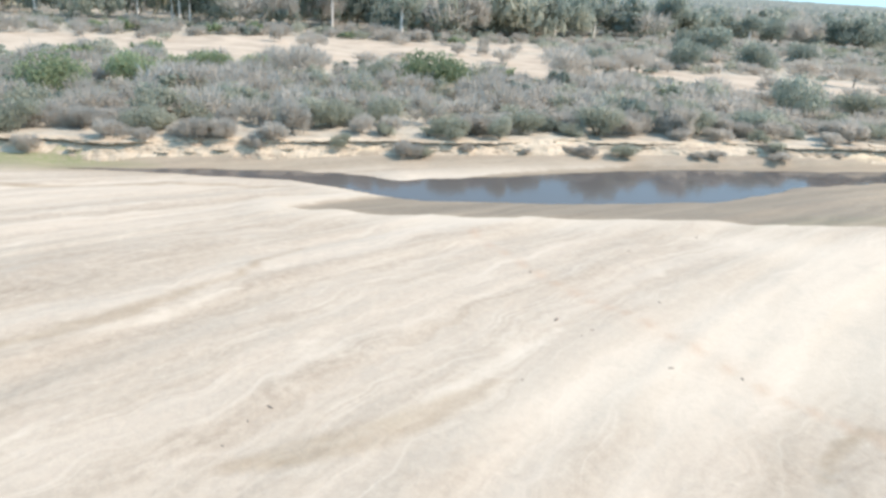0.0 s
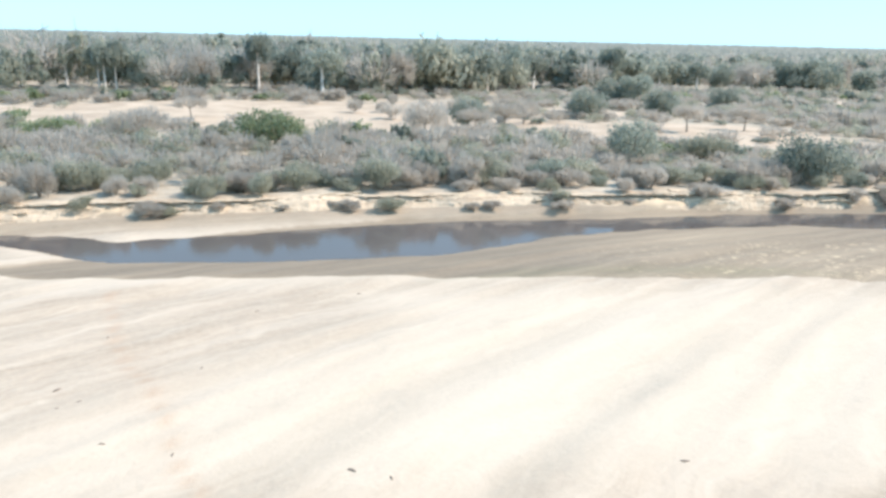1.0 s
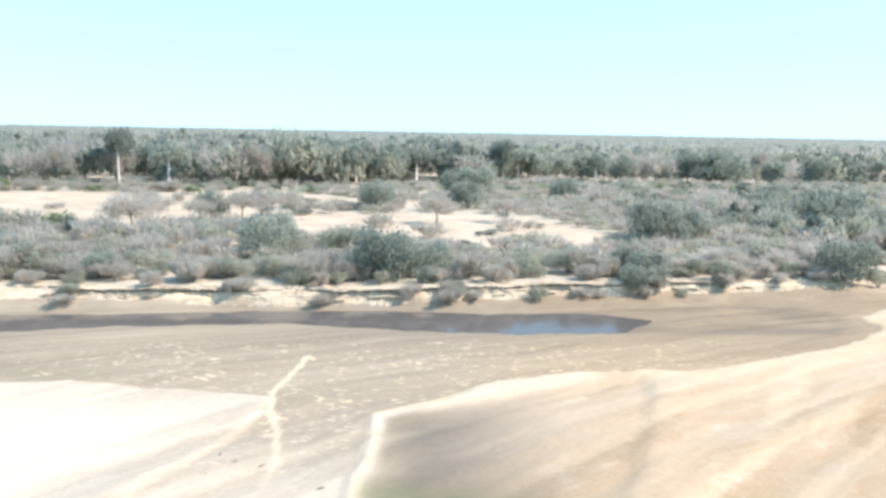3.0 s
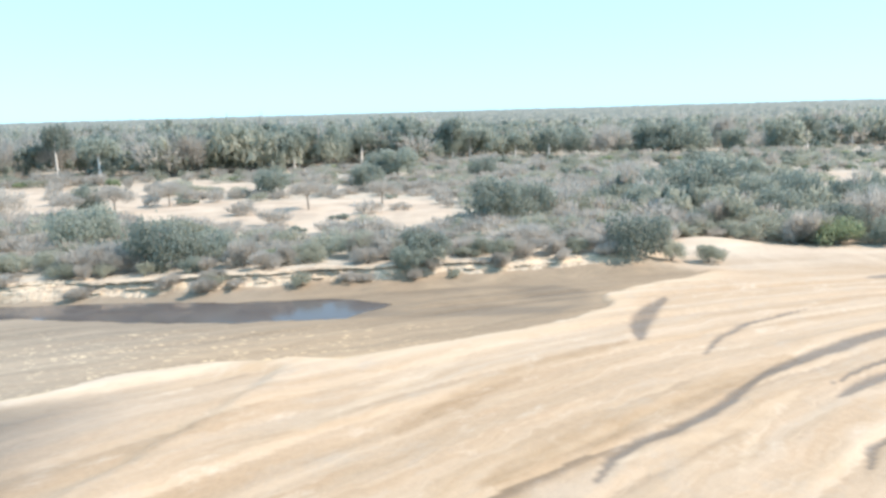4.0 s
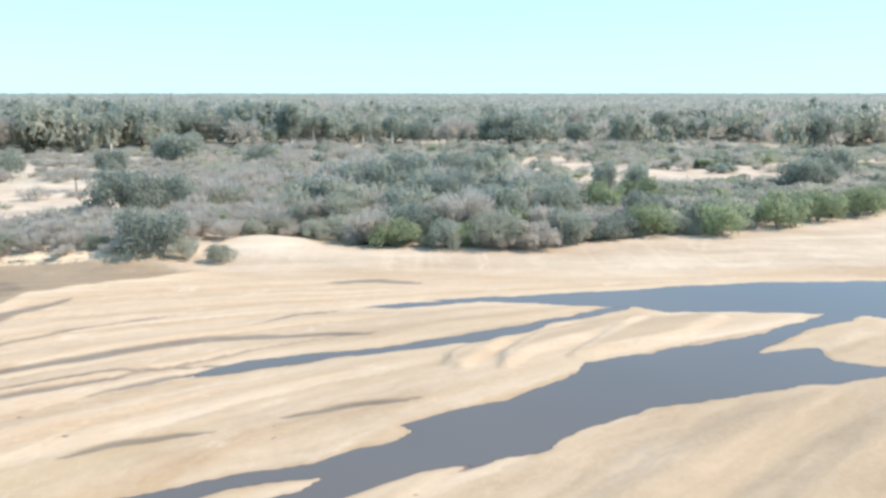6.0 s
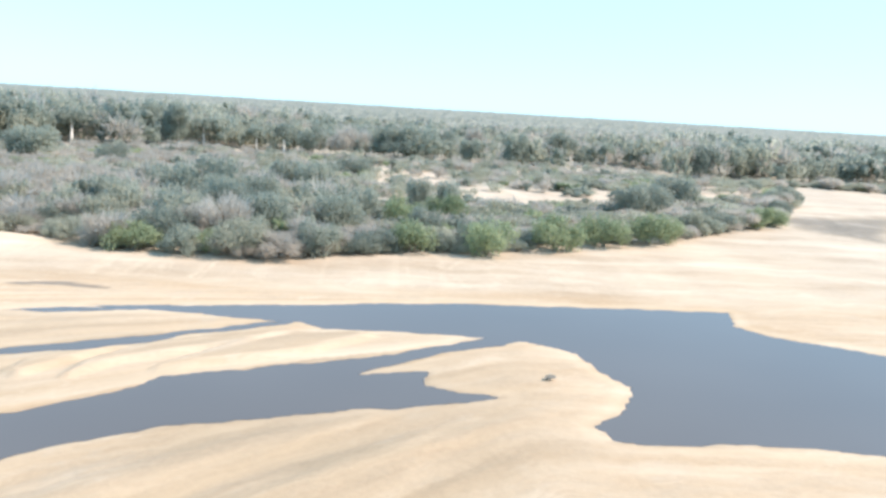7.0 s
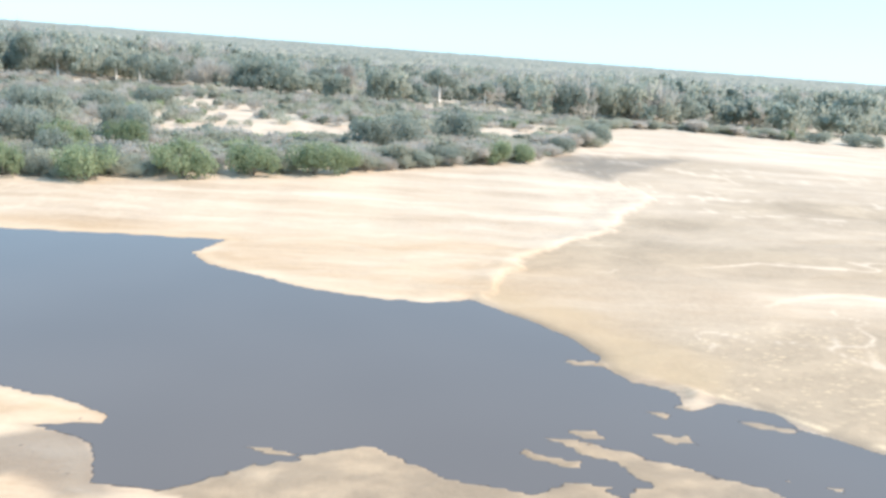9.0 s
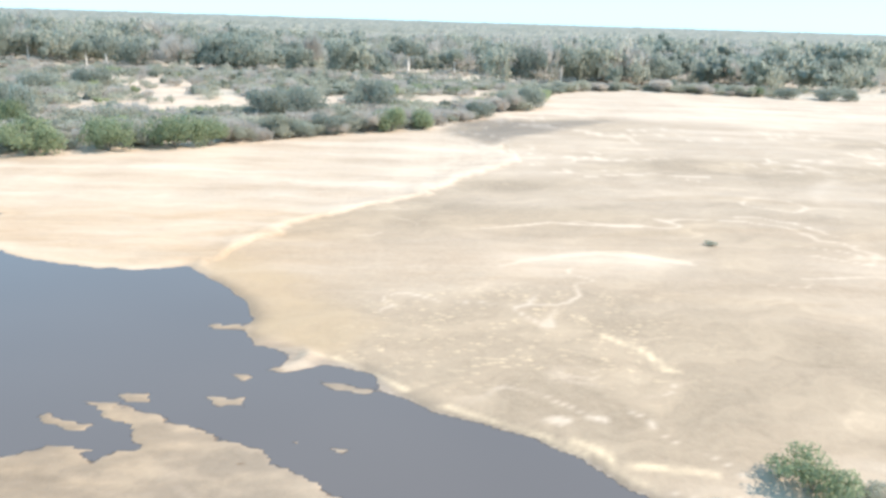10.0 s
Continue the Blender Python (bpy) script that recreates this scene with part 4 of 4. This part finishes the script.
def limbs(rng, count, height, thick, spread_r, start=0.0):
    """Tapered stems as open tubes of five sides."""
    verts, faces = [], []

    def tube(points, radii):
        base = len(verts)
        for p, r in zip(points, radii):
            for k in range(5):
                a = k * 2 * math.pi / 5
                verts.append((p[0] + r * math.cos(a), p[1] + r * math.sin(a), p[2]))
        for j in range(len(points) - 1):
            for k in range(5):
                a, b = base + j * 5 + k, base + j * 5 + (k + 1) % 5
                faces.append((a, b, b + 5, a + 5))

    if start > 0:
        lean = rng.uniform(-0.05, 0.05, 2)
        pts = [(lean[0] * t * t, lean[1] * t * t, start * t - 0.05 * (t == 0)) for t in (0, 0.33, 0.66, 1)]
        tube(pts, (thick * 1.35, thick, thick * 0.85, thick * 0.75))
        root = np.array(pts[-1])
    else:
        root = np.array((0, 0, -0.06))
    for k in range(count):
        a = 2 * math.pi * (k + rng.random() * 0.7) / count
        r = spread_r * rng.uniform(0.55, 1.0)
        end = np.array((root[0] + r * math.cos(a), root[1] + r * math.sin(a), height * rng.uniform(0.7, 0.95)))
        mid = root * 0.45 + end * 0.55 + np.array((0, 0, 0.06 * rng.normal()))
        mid[:2] = root[:2] * 0.55 + end[:2] * 0.45
        tube([root, mid, end], (thick * 0.6, thick * 0.38, thick * 0.12))
    return verts, faces


def plant_kind(name, part_name, leaf, bark, seed, clumps, count, size, slim, lift, stem, label, category):
    """One plant of radius 1 and height 1 at the origin; returns it, with its clumps and leaves for use in masses."""
    rng = np.random.default_rng(seed)
    clump = lobes(rng, *clumps)
    tri = leaves(clump, count, size, slim, rng, lift)
    v, f = limbs(rng, *stem)
    plant = new(name)
    stem_name = "trunk" if category == "tree" else "stem"
    new(stem_name, mesh_of(stem_name, v, f, [bark], flat=False)).parent = plant
    crown = new(part_name, mesh_of(part_name, tri.reshape(-1, 3), np.arange(len(tri) * 3).reshape(-1, 3), [leaf]))
    crown.parent = plant
    tagged(plant, label, category)
    return plant, clump, tri


KINDS = {}
FORMS = 5
for k in range(FORMS):
    KINDS["scrub", k] = plant_kind("thorn_bush", "crown", MAT_LEAF["grey"], MAT_BARK, 10 + 7 * k, (8 + k, 0.8), 3300, 0.15, 0.19, 0.3,
                                   (9, 0.9, 0.022, 0.75), "leafless grey-brown thorn bush on the dry river bank", "bush")
    KINDS["olive", k] = plant_kind("dry_bush", "crown", MAT_LEAF["olive"], MAT_BARK, 120 + 7 * k, (8 + k, 0.75), 3000, 0.092, 0.42, 0.3,
                                   (7, 0.85, 0.03, 0.7), "thin-leaved dusty olive bush in dry scrub", "bush")
    KINDS["green", k] = plant_kind("leafy_bush", "crown", MAT_LEAF["green"], MAT_BARK, 230 + 7 * k, (15 + k, 0.8), 2800, 0.078, 0.7, 0.2,
                                   (6, 0.8, 0.04, 0.7), "dense rounded green bush beside the pale sand", "bush")
    KINDS["dark", k] = plant_kind("shade_tree", "crown", MAT_LEAF["dark"], MAT_BARK, 340 + 7 * k, (16 + k, 0.75, 0.2, 0.46, 0.4), 3400, 0.075, 0.7, 0.2,
                                  (7, 0.8, 0.05, 0.65, 0.16), "dark green broad-crowned tree in the dry scrub", "tree")
    KINDS["wood", k] = plant_kind("woodland_tree", "crown", MAT_LEAF["dark"], MAT_PALE if k == 0 else MAT_BARK, 780 + 7 * k, (17 + k, 0.5, 0.26, 0.56, 0.24), 2500, 0.085, 0.7, 0.2,
                                  (7, 0.85, 0.04, 0.75, 0.36), "tall dusty grey-green tree at the edge of the woodland", "tree")
    KINDS["bare", k] = plant_kind("bare_tree", "crown", MAT_LEAF["grey"], MAT_BARK, 450 + 7 * k, (10 + k, 0.7, 0.42, 0.62, 0.3), 2900, 0.13, 0.17, 0.3,
                                  (10, 0.92, 0.036, 0.85, 0.3), "leafless grey tree with fine spreading twigs", "tree")
    KINDS["umbrella", k] = plant_kind("umbrella_tree", "crown", MAT_LEAF["grey"], MAT_BARK, 560 + 7 * k, (10 + k, 0.5, 0.58, 0.74, 0.2), 2300, 0.11, 0.2, 0.25,
                                      (9, 0.85, 0.045, 0.85, 0.42), "small flat-crowned thorn tree standing on bare sand", "tree")
    KINDS["tall", k] = plant_kind("tall_tree", "crown", MAT_LEAF["dark"], MAT_PALE, 670 + 7 * k, (9 + k, 0.42, 0.62, 0.82, 0.12), 1500, 0.1, 0.7, 0.2,
                                  (6, 0.88, 0.07, 0.75, 0.58), "tall tree with a bare white trunk and dark crown", "tree")


def plant(kind, x, y, r, h, group="", label=""):
    z = level_at(x, y)
    base = KINDS[kind, int(RNG.integers(FORMS))][0]
    wide = float(RNG.uniform(0.82, 1.22))
    ob = copy_thing(base, pose(x, y, z, 0, 0, float(RNG.uniform(0, 360))) @ Matrix.Diagonal((r * wide, r / wide, h, 1)))
    tagged(ob, label, group=group)
    return ob


BOOK = [
    # kind, x, y, radius, height
    ("green", 19, 142, 7.2, 7.8), ("green", -41, 121, 6.0, 7.0), ("green", -32, 133, 5.0, 6.5), ("green", -23, 155, 4.5, 4.5), ("green", -14, 158, 4.0, 4.0),
    ("bare", -6, 150, 5.5, 7.5), ("dark", 84, 127, 6.0, 8.5), ("dark", 103, 106, 5.2, 9.0), ("dark", 156, 142, 6.5, 9.5), ("dark", 163, 147, 6.0, 8.5),
    ("bare", 50, 158, 6.5, 9.0), ("dark", 62, 176, 4.5, 8.0), ("umbrella", 70, 172, 5.0, 7.0), ("umbrella", 115, 172, 5.2, 7.0), ("umbrella", 132, 176, 4.6, 6.5),
    ("umbrella", -4, 190, 4.5, 6.5), ("dark", 100, 205, 6.0, 9.0), ("dark", 126, 212, 6.0, 9.0), ("umbrella", 62, 166, 4.2, 6.5), ("umbrella", 78, 186, 4.6, 6.5),
]
BOOK += [
    ("olive", 98, 129, 6.0, 5.5), ("dark", 143, 106, 3.8, 5.0), ("dark", 174, 107, 5.2, 7.2), ("olive", 179, 106, 2.6, 3.6), ("olive", 184.5, 105.5, 2.7, 3.0),
    ("dark", 140, 103, 3.0, 4.4), ("green", 254, 125.4, 4.3, 6.4), ("green", 267, 126, 4.8, 7.1), ("green", 280.5, 132.9, 5.5, 7.6), ("green", 291.5, 139.6, 4.8, 7.1),
    ("green", 302, 144.8, 5.3, 7.1), ("green", 307.5, 147.9, 4.1, 6.0), ("green", 341, 176.6, 4.6, 6.4), ("green", 348, 181.8, 3.4, 5.2), ("dark", 362, 207, 4.2, 4.6),
    ("dark", 379, 236, 6.5, 7.0), ("dark", 317, 190, 7.0, 9.5), ("dark", 310, 184, 6.0, 8.5), ("dark", 333, 213, 8.0, 10.0), ("dark", 256, 168, 4.0, 9.5),
]
BOOK += [
    ("dark", 211, 139, 6.0, 8.5), ("dark", 213, 122, 5.0, 7.0), ("bare", 222, 126, 5.0, 9.0), ("dark", 228, 130, 5.0, 8.5), ("olive", 200, 132, 6.0, 7.0),
    ("dark", 240, 140, 5.0, 8.0), ("green", 252, 152, 5.0, 7.0), ("green", 262, 158, 4.5, 7.0), ("bare", 236, 124, 4.0, 6.0), ("dark", 190, 160, 6.0, 8.0),
    ("dark", 133, 253, 8.0, 11.0), ("dark", 126, 257, 7.0, 10.0), ("dark", 162, 243, 6.0, 8.0), ("dark", 237, 251, 7.0, 8.0), ("dark", 226, 236, 7.0, 7.0),
    ("tall", 2, 287, 6.2, 22.0), ("tall", -50, 281, 4.8, 18.0), ("tall", -47, 283, 5.0, 19.0), ("tall", -53, 284, 4.6, 17.0), ("tall", 155, 338, 7.0, 20.0),
]
BOOK += [
    ("tall", 124, 400, 6.0, 19.0), ("tall", 90, 300, 6.5, 17.0), ("tall", 200, 345, 6.0, 15.0), ("dark", 262, 345, 12.0, 19.0), ("dark", 250, 350, 10.0, 17.0),
    ("dark", 285, 344, 7.0, 13.0), ("dark", 318, 365, 8.0, 13.0), ("dark", 440, 345, 11.0, 15.0), ("dark", 452, 350, 8.0, 13.0), ("tall", 520, 400, 8.0, 18.0),
    ("dark", 484, 297, 4.5, 5.0), ("dark", 500, 297, 5.5, 6.0), ("dark", 508, 297, 4.0, 5.0),
    ("dark", 210, 168, 7.0, 12.5), ("dark", 214, 156, 4.6, 9.5), ("dark", 229, 195, 6.0, 9.5), ("dark", 226, 136, 5.2, 8.0), ("dark", 201, 173, 6.5, 10.0),
]
BOOK += [
    ("dark", 242, 158, 5.5, 8.5), ("bare", 197, 206, 6.0, 9.0), ("dark", 219, 146, 5.5, 10.0), ("olive", 234, 147, 5.0, 7.5),
    # the tiny scrub plant at 266, 66 stands in for a leaning snag
    ("scrub", 266, 66.3, 0.6, 0.6), ("olive", 386, 88.6, 0.9, 0.6), ("green", 376, 40.0, 2.4, 2.6), ("olive", 379.5, 38.8, 1.7, 1.3), ("olive", 370, 37.5, 1.2, 1.0),
]
BOOK += [
    ("dark", 222.6, 157.9, 4.6, 10.4), ("dark", 237.8, 137.0, 4.2, 8.5), ("dark", 261.9, 162.8, 3.6, 10.4), ("dark", 234.8, 147.0, 4.4, 9.5), ("dark", 224.5, 140.2, 4.0, 8.0), ("dark", 221.5, 201.3, 6.0, 10.4), ("dark", 256.4, 139.1, 4.0, 7.5),
]
edge = np.random.default_rng(99)
for k in range(46):
    ex = -175 + k * 15.5 + float(edge.uniform(-5, 5))
    ey = float(np.interp(ex, [-400, -36, 50, 160, 260, 330, 395, 434, 520, 700], [235, 248, 264, 312, 335, 318, 300, 314, 318, 360])) + float(edge.uniform(8, 60))
    eh = float(edge.uniform(12, 19)) * (1.1 if ex < 150 else 0.95)
    if any(k == "tall" and -9 < ex - bx < 20 and -1 < by - ey < 45 for k, bx, by, _, _ in BOOK):
        continue
    BOOK.append((("wood", "wood", "bare", "tall")[int(edge.integers(4))], ex, ey, eh * float(edge.uniform(0.36, 0.55)), eh))
BOOK = [("wood" if kind == "dark" and h > 10.5 else kind, x, y, r, h) for kind, x, y, r, h in BOOK]
for kind, x, y, r, h in BOOK:
    plant(kind, x, y, r, h, "plants by the river")
taken = np.array([(x, y, r) for _, x, y, r, _ in BOOK])


def scatter(x0, x1, y0, y1, gap, seed):
    """Places on a jittered grid."""
    rng = np.random.default_rng(seed)
    gx, gy = np.meshgrid(np.arange(x0, x1, gap), np.arange(y0, y1, gap))
    x, y = gx.ravel() + rng.uniform(-0.48, 0.48, gx.size) * gap, gy.ravel() + rng.uniform(-0.48, 0.48, gx.size) * gap
    return x, y, rng


def treeline(x):
    return np.interp(x, [-400, -36, 50, 160, 260, 330, 395, 434, 520, 700], [235, 248, 264, 312, 335, 318, 300, 314, 318, 360])


def in_view(x, y, side=0.0):
    """The wedge of land that the flight overlooks."""
    return (x > -8 - 0.58 * y - side) & (x < 352 + 0.60 * y + side)


masses = {k: [] for k in MAT_MASS}
shades = {k: [] for k in MAT_MASS}


def add_mass(kind, leaf, x, y, z, r, h, count, grow, rng, shade):
    clump, tri = KINDS[kind, int(rng.integers(FORMS))][1:]
    pick = tri[rng.choice(len(tri), min(count, len(tri)), replace=False)]
    centre = pick.mean(1, keepdims=True)
    pick = centre + (pick - centre) * grow
    if kind in ("dark", "green", "wood") and leaf != "olive":
        pick = np.concatenate([pick, cores(clump[:13 if y < 420 else 6], rng, 0.8)])
    a = rng.uniform(0, 2 * math.pi)
    ca, sa = math.cos(a), math.sin(a)
    out = np.stack([x + r * (pick[..., 0] * ca - pick[..., 1] * sa), y + r * (pick[..., 0] * sa + pick[..., 1] * ca), z + h * pick[..., 2]], -1)
    masses[leaf].append(out)
    shades[leaf].append(np.full(len(out) * 3, shade))


# bank scrub: the front row as single bushes, the rest massed
x, y, rng = scatter(-90, 480, 88, 330, 4.1, 5)
keep = in_view(x, y) & (y < treeline(x) + 6)
x, y = x[keep], y[keep]
z, land, wetd, kinds = ground_at(x, y)
thick = fbm(x * 0.035, y * 0.035, 90, 3)
gate = np.where(kinds["clearing"] > 0.35, np.where(x > 225, 0.10, np.where(x < 62, 0.012, 0.045)), np.where(land < 50, 0.96, 0.66) + 0.8 * thick)
gate = np.where((x > 180) & (land < 70) & (kinds["clearing"] < 0.35), 1.0, gate)
gate = np.where((x > 178) & (x < 202) & (land < 1.5), 0.0, gate)
ok = (land > np.where(x > 248, 3.0, np.where(x > 200, 0.2, 2.0))) & (rng.random(len(x)) < gate)
clear = ((x[:, None] - taken[:, 0]) ** 2 + (y[:, None] - taken[:, 1]) ** 2 > (0.75 * taken[:, 2]) ** 2).all(1)
ok &= clear
singles = 0
for i in np.flatnonzero(ok)[np.argsort(land[ok])]:
    size = rng.uniform(0.7, 1.25) * (1.15 if x[i] > 185 and land[i] < 70 else 0.95)
    r, h = 3.3 * size * rng.uniform(0.75, 1.2), 3.5 * size * rng.uniform(0.65, 1.45)
    if 75 < x[i] < 165 and land[i] > 12:
        h *= 0.7
    if land[i] < 5 and x[i] < 180:
        r, h = r * 0.75, h * 0.7
    if x[i] > 190 and land[i] < 70:
        h *= 0.95 if land[i] < 7 else 1.4 if x[i] < 236 else 0.62
    u = rng.random()
    kind = "scrub" if u < (0.60 if x[i] < 190 else 0.28) else "olive" if u < (0.90 if x[i] < 190 else 0.74) else "green" if u < (0.93 if x[i] < 190 else 0.79) else "dark"
    if singles < 290:
        plant(kind, x[i], y[i], r, h, "bank scrub")
        singles += 1
    else:
        leaf = {"scrub": "grey"}.get(kind, kind)
        add_mass(kind, leaf, x[i], y[i], z[i] - 0.1, r, h, 400 if kind == "scrub" else 330 if kind == "olive" else 170, 2.05 if kind != "dark" else 1.5, rng, rng.random())

# a close row of bushes along the edge of the soft bank
ex = 186.0
while ex < 330:
    ey = float(np.interp(ex, [186, 192, 200, 209, 229, 236, 253, 268, 287, 310, 336], [122.5, 121, 118.5, 115.5, 112.7, 115.5, 123.5, 125.8, 137, 149.5, 171]))
    r = float(RNG.uniform(2.2, 3.8))
    ey = ey + 0.85 * r
    if ((ex - taken[:, 0]) ** 2 + (ey - taken[:, 1]) ** 2 > (0.6 * (taken[:, 2] + r)) ** 2).all():
        plant(("scrub", "olive", "olive", "dark", "bare")[int(RNG.integers(5))], ex, ey, r, r * float(RNG.uniform(0.85, 1.35)), "bank scrub")
    ex += float(RNG.uniform(2.6, 4.4))

# small bushes at the foot of the bank, in loose clusters against the face
bx = -62.0
while bx < 171:
    foot = float(np.interp(bx, [-60, 4, 49, 102, 154, 172], [90.5, 94.2, 97.2, 98.2, 103.2, 104.2]))
    for _ in range(int(RNG.integers(1, 4))):
        cx, r = bx + float(RNG.uniform(-2.2, 2.2)), float(RNG.uniform(0.8, 2.5))
        plant("scrub" if RNG.random() < 0.8 else "olive", cx, foot + float(RNG.uniform(-1.9, 1.0)), r, r * float(RNG.uniform(0.75, 1.25)), "bushes at the foot of the bank")
    bx += float(RNG.uniform(3.5, 14))

# driftwood and dry clods on the sand
def driftwood(seed):
    rng = np.random.default_rng(seed)
    bm = bmesh.new()
    rings = []
    for k in range(5):
        t = k / 4
        c = Vector((t - 0.5, 0.10 * math.sin(3 * t + seed), 0.06 + 0.05 * rng.random()))
        w = (0.05 + 0.13 * math.sin(math.pi * (0.1 + 0.85 * t))) * rng.uniform(0.7, 1.2)
        rings.append([bm.verts.new(c + Vector((0.03 * rng.normal(), w * math.cos(a), w * 0.75 * math.sin(a)))) for a in np.linspace(0, 2 * math.pi, 6, endpoint=False)])
    for a, b in zip(rings, rings[1:]):
        for k in range(6):
            bm.faces.new((a[k], a[(k + 1) % 6], b[(k + 1) % 6], b[k]))
    bm.faces.new(rings[0][::-1])
    bm.faces.new(rings[-1])
    me = bpy.data.meshes.new("driftwood")
    bm.to_mesh(me)
    bm.free()
    me.materials.append(MAT_DRIFT)
    return me


MAT_DRIFT = bark_material("weathered driftwood", (0.12, 0.10, 0.08), (0.24, 0.20, 0.16))
woods_small = [driftwood(k) for k in range(4)]
LYING = [(14.5, 45.8), (23.4, 37.2), (10, 37.7), (37, 30.4), (25.4, 60), (15.4, 43.2), (35, 33.5), (19.4, 38.4), (33, 34.3), (34, 64.2), (31, 28.2), (16.4, 44), (23, 48.2), (-5, 34.5),
         (-6, 32.5), (-4, 35.7), (51, 33.7), (15, 54.7), (93.6, 48), (95.6, 47.2), (92, 46.2), (92.4, 49.2), (100, 43.2), (92.6, 41.5), (177, 47.2), (184.4, 45.1), (183, 52.5),
         (178, 44.9), (188, 49.4), (199, 91.5), (203, 51), (203.4, 49), (299, 47.6), (298, 43.2), (297, 43.9), (301, 41.1), (303, 41.3), (214, 41)]
for lx, ly in LYING:
    ob = new("driftwood", woods_small[int(RNG.integers(4))])
    long = float(RNG.uniform(0.2, 0.55))
    ob.matrix_world = pose(lx, ly, level_at(lx, ly) - 0.01, 0, 0, float(RNG.uniform(0, 360))) @ Matrix.Diagonal((long, long, long * 0.8, 1))
    tagged(ob, "small dark weathered stick lying on pale sand", "driftwood", "driftwood on the sand")

# woodland behind the clearings
trunks = [(x, y) for kind, x, y, _, _ in BOOK if kind == "tall"]
x, y, rng = scatter(-420, 800, 236, 670, 9.4, 8)
keep = in_view(x, y, 10) & (y > treeline(x))
x, y = x[keep], y[keep]
z, land, wetd, kinds = ground_at(x, y)
grove = fbm(x * 0.016, y * 0.022, 104, 3)
for i in np.flatnonzero(land > 3):
    far = (y[i] - 236) / 520
    u = rng.random() + 0.9 * grove[i]
    kind, leaf = ("bare", "grey") if u < 0.28 else ("olive", "olive") if u < 0.5 else ("dark", "dark") if u < 0.93 else ("dark", "olive")
    front = y[i] < treeline(x[i]) + 14
    grown = np.interp(x[i], [-100, 120, 200, 360, 440], [20, 19, 15, 17, 19])
    h = rng.uniform(2.5, 5.0) if front else grown * (0.78 + 1.1 * grove[i]) * rng.uniform(0.75, 1.15)
    if not front and rng.random() < 0.22 - 0.6 * grove[i]:
        h = rng.uniform(3, 6)
    if any(-7 < x[i] - tx < 18 and -1 < ty - y[i] < 45 for tx, ty in trunks):
        h = rng.uniform(2.0, 3.5)
    r = h * rng.uniform(0.42, 0.66) * (1.3 if h < 6 else 1)
    if h < 6:
        kind = {"dark": "olive", "bare": "scrub"}.get(kind, kind)
    if kind == "dark":
        kind, count, grow = "wood" if h > 8 else "dark", (420 if leaf == "olive" else 230) if y[i] < 420 else 110, 1.9 if leaf == "olive" else 1.6
    else:
        count, grow = (300, 2.0) if kind != "olive" else (240, 2.2)
    add_mass(kind, leaf, x[i], y[i], z[i] - 0.1, r, h, int(count * (1 - 0.6 * far)), grow + 0.6 * far, rng, rng.random())
for k in masses:
    tri = np.concatenate(masses[k])
    ob = new("scrub_woodland", mesh_of("scrub_woodland", tri.reshape(-1, 3), np.arange(len(tri) * 3).reshape(-1, 3), [MAT_MASS[k]], {"shade": np.concatenate(shades[k])}))
    tagged(ob, f"{k} dry bushland and woodland trees behind the bank", "woodland", kind="stuff")

# far woods: treetops merging into a rough canopy out to the horizon
ang = np.linspace(radians(-52), radians(56), 520)
rad = np.array([640 * 1.015 ** k for k in range(140)])
A, R = np.meshgrid(ang, rad)
FX, FY = (180 + R * np.sin(A)).ravel(), (R * np.cos(A)).ravel()
top = 6.0 + 8.5 * np.abs(fbm(FX * 0.055, FY * 0.055, 3, 2)) * 2 + 6 * fbm(FX * 0.006, FY * 0.006, 8, 3) + 2.0 * RNG.random(FX.size) ** 2
top = top + np.clip((R.ravel() - 2500) / 2000, 0, 1) * 14
FZ = np.where(R.ravel() < 660, 0.5, top + 1.0)
idx = np.arange(FX.size).reshape(A.shape)
fq = np.stack([idx[:-1, :-1], idx[:-1, 1:], idx[1:, 1:], idx[1:, :-1]], -1).reshape(-1, 4)
mat_far, nt, bsdf = material("far woodland")
at = nt.nodes.new("ShaderNodeNewGeometry").outputs["Position"]
n1, n2 = noise_node(nt, at, 0.05, 5, 0.7), noise_node(nt, at, 0.006, 3, 0.6)
far_col = ramp(nt, maths(nt, "ADD", maths(nt, "MULTIPLY", n1, 0.6), maths(nt, "MULTIPLY", n2, 0.4)),
               [(0.35, (0.10, 0.115, 0.09)), (0.5, (0.155, 0.165, 0.135)), (0.65, (0.215, 0.215, 0.18))])
nt.links.new(far_col, bsdf.inputs["Base Color"])
bsdf.inputs["Roughness"].default_value = 0.9
woods = new("far_woods", mesh_of("far_woods", np.stack([FX, FY, FZ], -1), fq, [mat_far]))
tagged(woods, "hazy grey-green woodland stretching flat to the horizon", "woodland", kind="stuff")

# the first plants, from which the others were copied, go
for first, _, _ in KINDS.values():
    for ob in (*first.children_recursive, first):
        bpy.data.objects.remove(ob)
